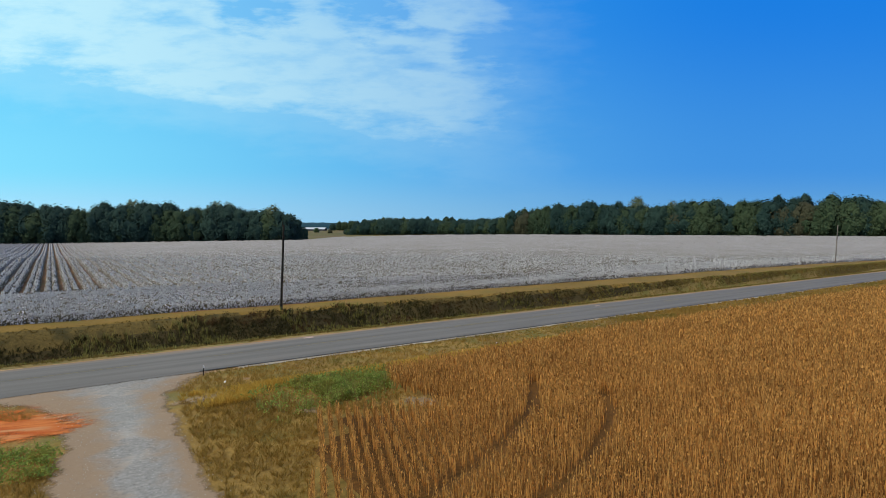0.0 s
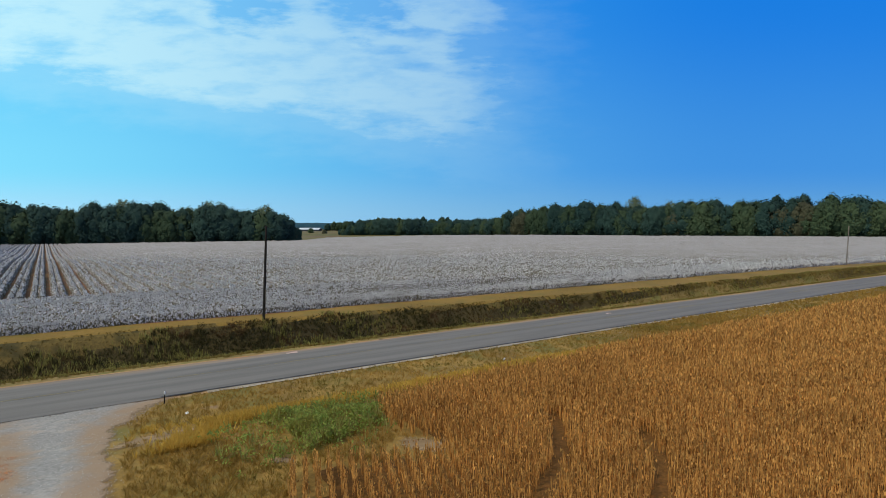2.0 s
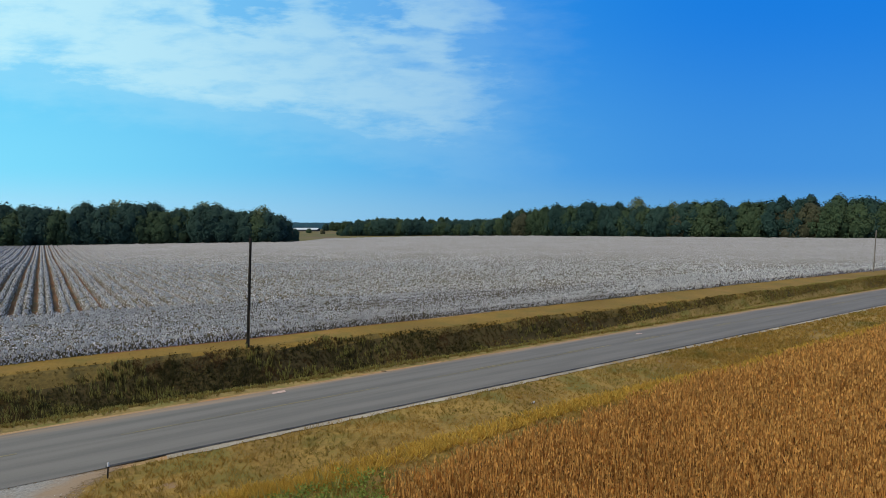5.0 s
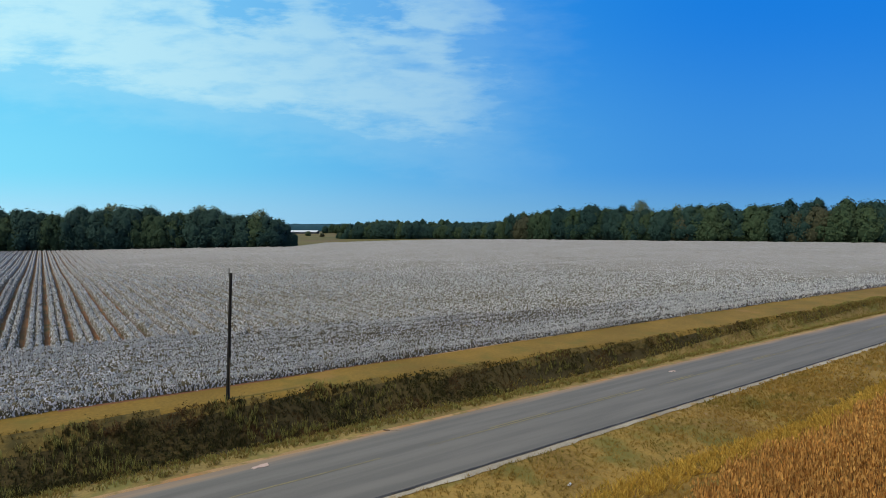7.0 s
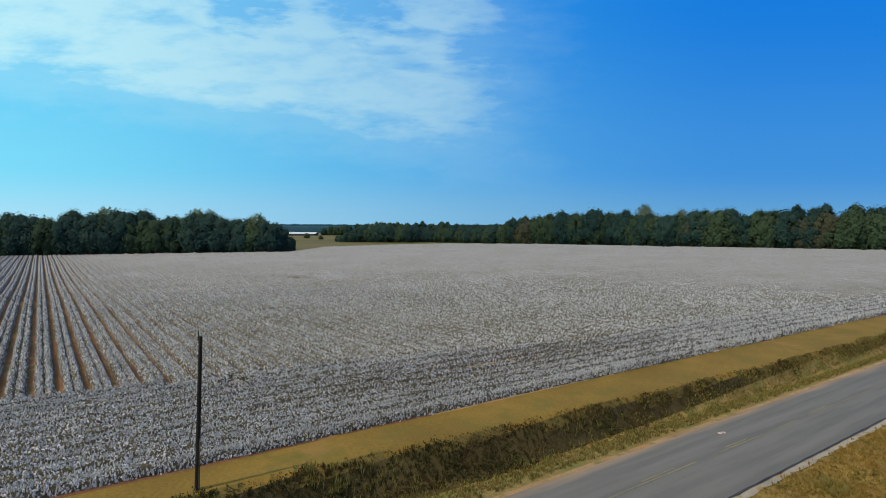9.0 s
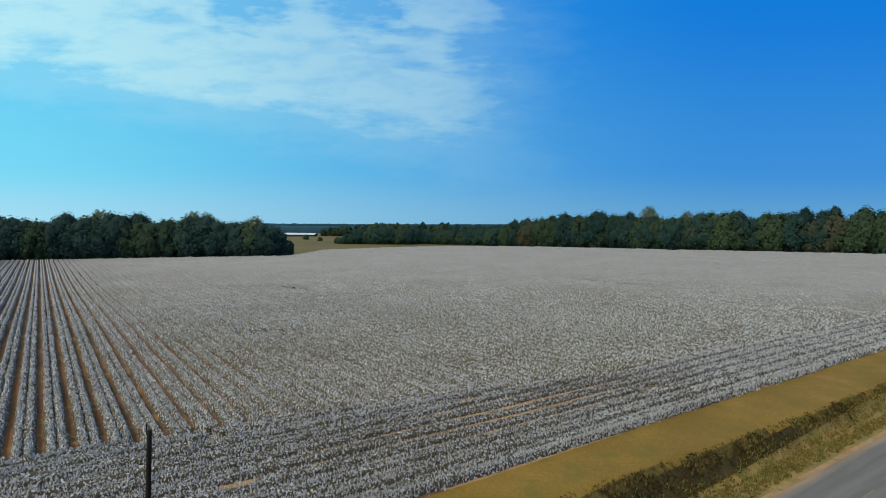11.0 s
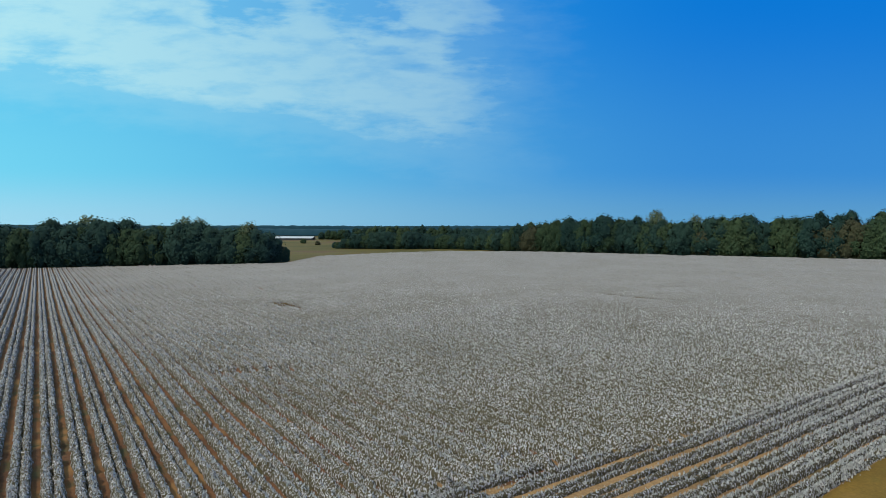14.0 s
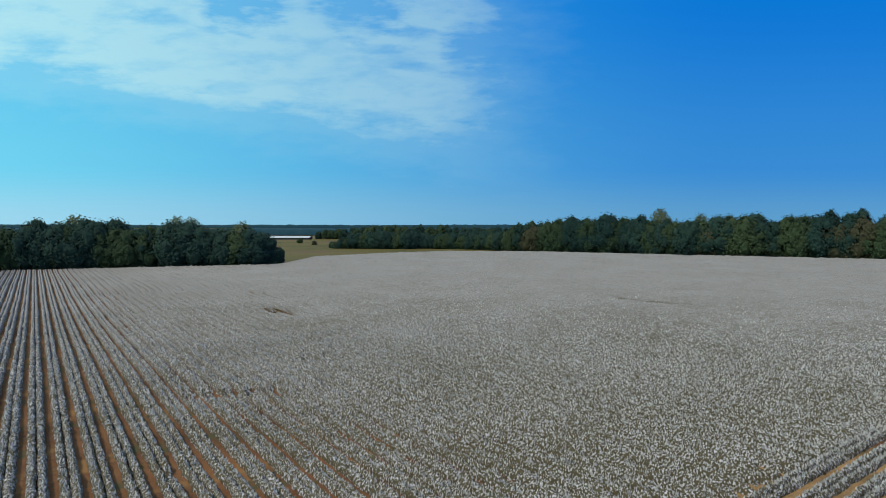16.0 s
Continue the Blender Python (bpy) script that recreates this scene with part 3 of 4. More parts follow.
def hedge_rows(name, starts, ends, seg, half, tall, mat, label):
    """Rows of bushy plants as lumpy hedges, from start to end points."""
    V, F, base = [], [], 0
    prof_w, prof_h = np.array([-1, -0.8, 0.0, 0.8, 1.0]), np.array([0.0, 0.72, 1.0, 0.72, 0.0])
    for s, e in zip(starts, ends):
        d = e - s
        length = np.hypot(*d)
        k = max(2, int(length / seg) + 1)
        d = d / length
        q = np.array([-d[1], d[0]])
        t = np.linspace(0, length, k)
        wj = half * (1 + rng.normal(0, 0.20, (k, 5)))
        hj = tall * (1 + rng.normal(0, 0.15, (k, 1)) + rng.normal(0, 0.08, (k, 5)))
        hj[0], hj[-1] = hj[0] * 0.15, hj[-1] * 0.15
        hj[thin_stand(s[0] + d[0] * t, s[1] + d[1] * t)] *= 0.12
        low = stunted(s[0] + d[0] * t, s[1] + d[1] * t)
        hj *= low[:, None]
        wj *= 0.25 + 0.75 * low[:, None]
        off = prof_w[None] * wj
        x = s[0] + d[0] * t[:, None] + q[0] * off
        y = s[1] + d[1] * t[:, None] + q[1] * off
        z = ground_z(x, y) - 0.02 + prof_h[None] * hj
        V.append(np.stack([x, y, z], -1).reshape(-1, 3))
        F.append(grid_faces(k, 5) + base)
        base += k * 5
    return tagged(new(name, mesh(name, np.concatenate(V), np.concatenate(F), [mat], None, True)), label, "cotton", kind="stuff")


PERIOD = 1.90                          # metres from bed to bed, two rows on each


def row_lines(v0, v1, n_from, n_to):
    """Start and end points of the long rows between two distances from the road."""
    S, E = [], []
    for k in range(math.floor(v0 / PERIOD), math.ceil(v1 / PERIOD)):
        for side in (-0.335, 0.335):
            v = k * PERIOD + 1.0 + side
            t = np.arange(0, 620, 0.5)
            x, y = v * ROW.y + ROW.x * t, -v * ROW.x + ROW.y * t
            u, n = to_un(x, y)
            ok = (n >= np.maximum(head_n(u) - 1.0 + rng.uniform(-0.5, 0.5), n_from)) & (n <= n_to) & (y < field_end(x) - 1) & (np.abs(x) < 0.86 * y + 14)
            if ok.sum() > 20:
                i = np.flatnonzero(ok)
                S.append(np.array([x[i[0]], y[i[0]]]))
                E.append(np.array([x[i[-1]], y[i[-1]]]))
    return S, E


def headland_lines():
    S, E = [], []
    for k in range(20):
        c = 55.55 + (k // 2) * PERIOD + (0.68 if k % 2 else 0.0)
        us = np.arange(-90, 330, 1.0)
        ok = c - 0.006 * us < head_n(us) - 0.2
        if ok.sum() > 5:
            i = np.flatnonzero(ok)
            S.append(np.array(to_xy(us[i[0]], c - 0.006 * us[i[0]])))
            E.append(np.array(to_xy(us[i[-1]], c - 0.006 * us[i[-1]])))
    return S, E


def bolls(name, S, E, label, side=0.29, high=0.78):
    """White open bolls on the outside of the rows, smaller and denser towards the road."""
    C, R = [], []
    for s, e in zip(S, E):
        d = e - s
        length = np.hypot(*d)
        d = d / length
        t = rng.uniform(0, length, int(length * 30))
        x, y = s[0] + d[0] * t, s[1] + d[1] * t
        far = np.hypot(x + 4, y - 42)
        keep = (rng.uniform(0, 1, len(t)) < np.clip((36 / np.maximum(far, 1)) ** 1.55, 0, 1) * np.clip((190 - far) / 110, 0, 1)) & (far < 200) & (np.abs(x) < 0.84 * y + 6)
        keep &= rng.uniform(0, 1, len(t)) < 0.80 + 0.20 * np.sin(x * 0.21 + 1.3) * np.sin(y * 0.17 - x * 0.05) + 0.12 * np.sin(x * 0.53 - y * 0.31)
        keep &= rng.uniform(0, 1, len(t)) < np.clip(1.6 * stunted(x, y) - 0.6, 0, 1)
        u, n = to_un(x, y)
        keep &= rng.uniform(0, 1, len(t)) > 0.35 * np.exp(-((u - 46) / 26) ** 2 - ((n - 63.5) / 5.5) ** 2)
        x, y, far = x[keep], y[keep], far[keep]
        # bare gaps in the stand
        gap = thin_stand(x, y) & (rng.uniform(0, 1, len(x)) < 0.8)
        x, y, far = x[~gap], y[~gap], far[~gap]
        phi = np.clip(rng.normal(0, 0.62, len(x)), -1.45, 1.45)
        lat, h = side * np.sin(phi) * stunted(x, y), (0.06 + high * np.cos(phi)) * stunted(x, y) + rng.normal(0, 0.05, len(x))
        x, y = x - d[1] * lat, y + d[0] * lat
        C.append(np.stack([x, y, ground_z(x, y) + h], -1))
        R.append(np.clip(0.085 * (far / 36) ** 0.62, 0.075, 0.15) * rng.uniform(0.6, 1.25, len(x)))
    c, r = np.concatenate(C), np.concatenate(R)
    k = len(c)
    a = rng.uniform(0, 6.28, k)
    tip = c + np.stack([rng.normal(0, 0.35, k) * r, rng.normal(0, 0.35, k) * r, r * 1.2], -1)
    ring = [c + np.stack([np.cos(a + i * 2.094) * r * 0.7, np.sin(a + i * 2.094) * r * 0.7, -0.7 * r + rng.normal(0, 0.25, k) * r], -1) for i in range(3)]
    v = np.stack([tip, *ring], 1).reshape(-1, 3)
    b = np.arange(k)[:, None] * 4
    f = np.stack([b + np.array([0, 1, 2]), b + np.array([0, 2, 3]), b + np.array([0, 3, 1])], 1).reshape(-1, 3)
    return tagged(new(name, mesh(name, v, f, [BOLL])), label, "cotton", kind="stuff")


S1, E1 = row_lines(-80, 130, 60, 140)
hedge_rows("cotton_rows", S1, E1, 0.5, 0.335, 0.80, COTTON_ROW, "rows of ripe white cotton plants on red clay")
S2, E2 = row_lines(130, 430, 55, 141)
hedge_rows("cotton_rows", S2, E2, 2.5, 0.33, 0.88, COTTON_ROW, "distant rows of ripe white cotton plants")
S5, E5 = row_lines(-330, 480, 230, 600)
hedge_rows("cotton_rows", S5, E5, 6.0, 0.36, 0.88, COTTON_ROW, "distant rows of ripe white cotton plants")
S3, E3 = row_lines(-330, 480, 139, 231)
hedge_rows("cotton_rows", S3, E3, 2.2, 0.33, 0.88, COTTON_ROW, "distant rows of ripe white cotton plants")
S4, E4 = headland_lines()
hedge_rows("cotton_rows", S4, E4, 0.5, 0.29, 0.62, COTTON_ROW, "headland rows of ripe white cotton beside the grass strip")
bolls("cotton_bolls", S1, E1, "open white cotton bolls on the standing rows")
bolls("cotton_bolls", S4 * 2, E4 * 2, "open white cotton bolls on the headland rows", 0.29, 0.62)
bolls("cotton_bolls", S4[:1] * 3, E4[:1] * 3, "open white cotton bolls down the side of the outermost row", 0.36, 0.55)
bolls("cotton_bolls", S4[:1] * 2, E4[:1] * 2, "open white cotton bolls low on the outermost row", 0.52, 0.28)
bolls("cotton_bolls", S3 + S2, E3 + E2, "open white cotton bolls further up the field")
for cx, cy, a, b, turn in WEEDY:
    c, q = math.cos(radians(turn)), math.sin(radians(turn))
    t, k = np.sqrt(rng.uniform(0, 1, int(a * b * 7))), rng.uniform(0, 6.28, int(a * b * 7))
    x, y = cx + a * t * np.cos(k) * c - b * t * np.sin(k) * q, cy + a * t * np.cos(k) * q + b * t * np.sin(k) * c
    tufts("field_weeds", x, y, 0.36 * (0.6 + 0.8 * rng.uniform(0, 1, len(x))), 0.10, 0.35, 6, [BANK_GRASS], "dull brown weeds in a bare streak of the cotton", "weeds")


# ---- soybeans ----
TRACKS = (((-1.5, 14.8), (-0.14, 16.86), (0.7, 18.1), (1.8, 19.6), (2.9, 21.7), (4.25, 25.0), (4.8, 29.0)), ((2.0, 14.9), (3.3, 16.7), (4.2, 18.0), (5.35, 19.7), (6.5, 21.8), (7.6, 24.7), (7.8, 27.2)))


def off_track(x, y):
    """Distance to the nearest wheel track through the crop."""
    best = np.full(len(x), 9e9)
    for line in TRACKS:
        for (ax, ay), (bx, by) in zip(line, line[1:]):
            t = np.clip(((x - ax) * (bx - ax) + (y - ay) * (by - ay)) / ((bx - ax) ** 2 + (by - ay) ** 2), 0, 1)
            best = np.minimum(best, np.hypot(x - ax - t * (bx - ax), y - ay - t * (by - ay)))
    return best


def soy_points():
    """Points along drilled rows, thinner far off."""
    a = radians(14.3)
    dx, dy = -math.sin(a), math.cos(a)
    P = []
    for v in np.arange(-30, 95, 0.38):
        t = np.arange(-10, 120, 0.10)
        t = t + rng.uniform(-0.05, 0.05, len(t))
        x, y = v * dy + dx * t, -v * dx + dy * t
        x = x + rng.normal(0, 0.03, len(t))
        ok = in_crop(x, y) & (y > 11) & (x < 10 + y * 0.88) & (off_track(x, y) > 0.26 + 0.06 * np.sin(y * 2.1 + x))
        ok &= rng.uniform(0, 1, len(t)) < np.clip((26.0 / np.hypot(x, y - 4)) ** 1.2, 0.22, 1)
        P.append(np.stack([x[ok], y[ok]], -1))
    return np.concatenate(P)


P = soy_points()
dist = np.hypot(P[:, 0], P[:, 1] - 4)
wide = np.clip(0.038 * (dist / 20) ** 0.8, 0.034, 0.085)
open_rows = np.clip(1.5 - np.hypot((P[:, 0] + 2.0) / 4.0, (P[:, 1] - 20.5) / 6.0), 0, 1)
tall = 0.84 - 0.16 * open_rows + 0.06 * np.sin(P[:, 0] * 0.7) * np.sin(P[:, 1] * 0.5)
tufts("soybean_crop", P[:, 0], P[:, 1], tall, wide, 0.07, 3, [SOY], "ripe dry golden-brown soybean plants in rows", "soybeans")
clusters("soybean_pods", P[:, 0], P[:, 1], 0.15, tall, 0.045 + wide * 0.6 * (1 - open_rows), wide * (1.55 - 0.25 * open_rows), 5, [SOY], "dry brown soybean pods on the standing plants", "soybeans", 0.75, 0.42)


# ---- verge, ditch and weeds ----
def scatter(u0, u1, n0, n1, per_m2):
    k = int(abs(u1 - u0) * abs(n1 - n0) * per_m2)
    u, n = rng.uniform(u0, u1, k), rng.uniform(n0, n1, k)
    return (*to_xy(u, n), u, n)


def on_track(x, y):
    """Whether a point lies on the gravel, the clay or the trodden soil."""
    lx, rx = np.interp(y, [p[1] for p in DRIVE_L], [p[0] for p in DRIVE_L]), np.interp(y, [p[1] for p in DRIVE_R], [p[0] for p in DRIVE_R])
    drive = (x > lx + 0.5) & (x < rx - 0.5) & (y < 35)
    clay = (x < rx) & (y > 20.9) & (y < 29.4 + 0.2 * (x + 20))
    tuft = ((x + 20.4) / 1.4) ** 2 + ((y - 26.6) / 0.6) ** 2 < 1
    bare = np.abs((x + 11.5) * 0.65 - (y - 28.3) * 0.76) < 1.45 + 0.3 * np.sin(x * 3.1) * np.sin(y * 2.3)
    bare &= np.sin(x * 5 + y * 3) * np.sin(y * 6 - x * 2) > -0.45
    bare &= (x > -13.8) & (x < -9.7)
    bare |= ((x + 0.7) / 1.4) ** 2 + ((y - 26.4) / 1.0) ** 2 < 1 + 0.4 * np.sin(x * 4) * np.sin(y * 5)
    bare |= ((x + 5.6) / 0.8) ** 2 + ((y - 25.05) / 0.5) ** 2 < 1
    return drive | (clay & ~tuft) | bare


def weedy(x, y):
    """How far a point is inside the green patch: below 1 is inside."""
    rag = 0.26 * np.sin(x * 1.3 + 1) * np.sin(y * 1.1) + 0.18 * np.sin(x * 2.9 - y * 1.7) + 0.10 * np.sin(x * 5.3 + y * 4.1)
    return np.hypot(((x + 4.7) * 0.9 + (y - 29) * 0.1) / 3.2, (y - 28.5 - 0.3 * (x + 5.4)) / 3.5) + rag


x, y, u, n = scatter(-45, 60, -2, 37.3, 20)
ok = ~in_crop(x, y) & ~on_track(x, y) & (y > 12) & (np.abs(x) < 0.85 * y + 4) & (weedy(x, y) > 0.15 + 0.75 * rng.uniform(0, 1, len(x)))
x, y = x[ok], y[ok]
tall = 0.21 + 0.09 * np.sin(x * 0.5 + 1) * np.sin(y * 0.43) + 0.10 * rng.uniform(0, 1, len(x))
tufts("verge_grass", x, y, tall * 0.8, 0.026, 0.5, 6, [HAY], "dry straw-coloured grass along the road verge", "grass")
x, y, u, n = scatter(45, 160, 29, 37.3, 7)
tufts("verge_grass", x, y, 0.26, 0.10, 0.45, 4, [HAY], "dry straw-coloured grass along the road verge", "grass")

x, y, u, n = scatter(-12, 12, 8, 36, 40)
lx, rx = np.interp(y, [p[1] for p in DRIVE_L], [p[0] for p in DRIVE_L]), np.interp(y, [p[1] for p in DRIVE_R], [p[0] for p in DRIVE_R])
t = (x - lx) / (rx - lx)
ok = (t > 0.03) & (t < 0.99) & (rng.uniform(0, 1, len(x)) < np.interp(t, (0, 0.25, 0.5, 0.75, 1), (0.55, 0.45, 0.15, 0.5, 0.6))) & (y < 34)
clusters("gravel_stones", x[ok], y[ok], 0.045, 0.06, 0.05, 0.020, 1, [PALE_STONE], "loose pale stones strewn over the farm track", "gravel", 0.0, 0.8)

# tall golden grass in a band beside the crop and curling round the weeds
x, y, u, n = scatter(-8, 130, 28.4, 33.0, 20)
band = np.interp(u, (5, 20, 28, 34, 45), (30.6, 31.4, 31.6, 31.0, 30.4)) + 0.25 * np.sin(u * 0.23)
ok = (np.abs(n - band) < 1.25 - 0.6 * rng.uniform(0, 1, len(x))) & ~in_crop(x, y) & (weedy(x, y) > 0.9) & ~on_track(x, y)
tufts("golden_grass", x[ok], y[ok], 0.36, np.clip(0.028 + 0.0009 * u[ok], 0.028, 0.11), 0.5, 9, [GOLD], "tall golden dry grass beside the soybeans", "grass")
a, r = rng.uniform(1.2, 3.7, 1500), rng.normal(1.16, 0.13, 1500)
x, y = -5.6 + 3.9 * r * np.cos(a), 29 + 3.2 * r * np.sin(a) + 0.25 * 3.6 * r * np.cos(a)
ok = ~on_track(x, y) & ~in_crop(x, y)
tufts("golden_grass", x[ok], y[ok], 0.44, 0.03, 0.45, 8, [GOLD], "tall golden dry grass round the green weeds", "grass")

x, y, u, n = scatter(2, 24, 20, 34, 36)
ok = (weedy(x, y) < 0.34 + 0.85 * rng.uniform(0, 1, len(x)) ** 2) & ~in_crop(x, y)
x, y = x[ok], y[ok]
rise = np.clip(0.72 - 0.25 * weedy(x, y) + 0.22 * np.sin(x * 2.1) * np.sin(y * 1.9), 0.2, 0.9)
clusters("green_weeds", x, y, 0.05, rise, 0.13, 0.062, 14, [WEED], "lush green weeds at the edge of the soybeans", "weeds", 0.1, 0.55)
ok = rng.uniform(0, 1, len(x)) < 0.35
tufts("green_weeds", x[ok], y[ok], 0.75, 0.05, 0.25, 6, [WEED_PALE], "paler seeding weeds among the green ones", "weeds")
x, y, u, n = scatter(-14, 4, 20, 32, 16)
ok = (x < -11.6) & (np.hypot((x + 14.6) / 2.6, (y - 19.2) / 1.7) < 1.0 + 0.3 * np.sin(x * 3) * np.sin(y * 4)) & ~on_track(x, y)
clusters("green_weeds", x[ok], y[ok], 0.03, 0.28, 0.13, 0.055, 14, [WEED], "low green weeds beside the gravel track", "weeds", 0.1, 0.55)

# ditch
x, y, u, n = scatter(-45, 150, 46.6, 54.6, 33)
k = bank(u)
ok = (n < k - 0.2 - np.interp(u, (2, 14), (1.2, 0)) + 0.25 * np.sin(u * 0.9) + 0.15 * np.sin(u * 2.3)) & (n > np.maximum(48.2, k - np.interp(u, (8, 26, 60), (4.0, 2.5, 1.5))) + 0.3 * np.sin(u * 0.5) + 0.2 * np.sin(u * 1.7)) & (rng.uniform(0, 1, len(u)) < np.clip(1.25 - (u - 30) / 200, 0.3, 1))
x, y, u, n, k = x[ok], y[ok], u[ok], n[ok], k[ok]
lush = np.clip((k - 46.5) / 5, 0.45, 1)
tufts("ditch_weeds", x, y, 0.72 * (0.40 + 0.13 * np.sin(u * 0.7 + n) * np.sin(n * 1.3 - u * 0.21) + 0.10 * np.sin(u * 2.9) * np.sin(u * 1.13 + n * 2)) * lush * np.clip(1.2 - u / 60, 0.36, 1) * 0.85 + 0.07, np.clip(0.036 + 0.0008 * u, 0.036, 0.11), 0.30, 6, [WEED_DARK], "rank dark green and brown weeds filling the roadside ditch", "weeds")
ok = (rng.uniform(0, 1, len(x)) < 0.26) & (np.sin(u * 0.33) + np.sin(u * 0.81 + n) > 0.1)
tufts("ditch_weeds", x[ok], y[ok], 0.70 * lush[ok], 0.032, 0.18, 6, [WEED_PALE], "taller pale green grass stalks in the ditch", "weeds")
ok = (rng.uniform(0, 1, len(x)) < 0.22) & (np.sin(u * 0.47 + 2) * np.sin(n * 1.1 + u * 0.2) > 0.0)
clusters("ditch_weeds", x[ok], y[ok], 0.05, 0.5 * lush[ok], 0.16, 0.065, 12, [WEED_DARK], "leafy dark weeds in the ditch bottom", "weeds", 0.1, 0.55)
x, y, u, n = scatter(-45, 150, 45.5, 50.2, 17)
ok = n < np.maximum(48.6, bank(u) - np.interp(u, (8, 26, 60), (3.5, 2.0, 1.0))) + 0.3 * np.sin(u * 0.7)
tufts("ditch_grass", x[ok], y[ok], 0.24, np.clip(0.045 + 0.0008 * u[ok], 0.045, 0.12), 0.4, 4, [OLIVE_HAY], "brown dry grass between the shoulder and the ditch", "grass")
ok &= (rng.uniform(0, 1, len(x)) < 0.3)
tufts("ditch_grass", x[ok], y[ok], 0.32, np.clip(0.045 + 0.0008 * u[ok], 0.045, 0.12), 0.35, 4, [WEED_PALE], "pale grass stalks beside the shoulder", "grass")

x, y, u, n = scatter(-45, 150, 46.5, 53.4, 20)
k = bank(u)
ok = (n - k > -(0.8 + np.interp(u, (2, 14), (1.2, 0))) * rng.uniform(0, 1, len(u))) & (n - k < 0.35 * rng.uniform(0, 1, len(u)) ** 1.5)
tufts("bank_grass", x[ok], y[ok], 0.14, np.clip(0.035 + 0.0008 * u[ok], 0.035, 0.11), 0.5, 5, [BANK_GRASS], "short brown grass along the lip of the ditch", "grass")

# tall faded grass between the farm track and the crop
x, y, u, n = scatter(-12, 14, 8, 30, 26)
ok = ~in_crop(x, y) & ~on_track(x, y) & (x > -13) & (y > 14) & (y < 27.5) & (weedy(x, y) > 0.9) & (rng.uniform(0, 1, len(x)) < 0.80 + 0.20 * np.sin(x * 0.9) * np.sin(y * 0.7))
tufts("faded_grass", x[ok], y[ok], 0.26, 0.022, 0.55, 9, [FADED], "tall faded brown-olive grass beside the farm track", "grass")

# ---- woods ----
def leafy(name, p, q, s, soft, mat, r, inner=None):
    """Small leaf clumps at p facing q, of sizes s, shaded by the softer normals of the whole crown."""
    k = len(p)
    a = np.cross(q, r.normal(0, 1, (k, 3)))
    a /= np.linalg.norm(a, axis=1)[:, None]
    b = np.cross(q, a)
    a, b, q = a * s[:, None], b * s[:, None], q * s[:, None] * 0.25
    v = np.stack([p + a - q, p + b * 1.3 + q * 0.3, p - a - b * r.uniform(0.1, 0.9, (k, 1))], 1).reshape(-1, 3)
    f = np.arange(len(v)).reshape(-1, 3)
    nn = np.repeat(soft / np.linalg.norm(soft, axis=1)[:, None], 3, axis=0)
    if inner is not None:
        iv, jf, jn = inner
        v, f, nn = np.concatenate([v, iv]), np.concatenate([f, jf + len(v)]), np.concatenate([nn, jn])
    me = mesh(name, v, f, [mat], None, True)
    me.normals_split_custom_set_from_vertices(nn.tolist())
    return me


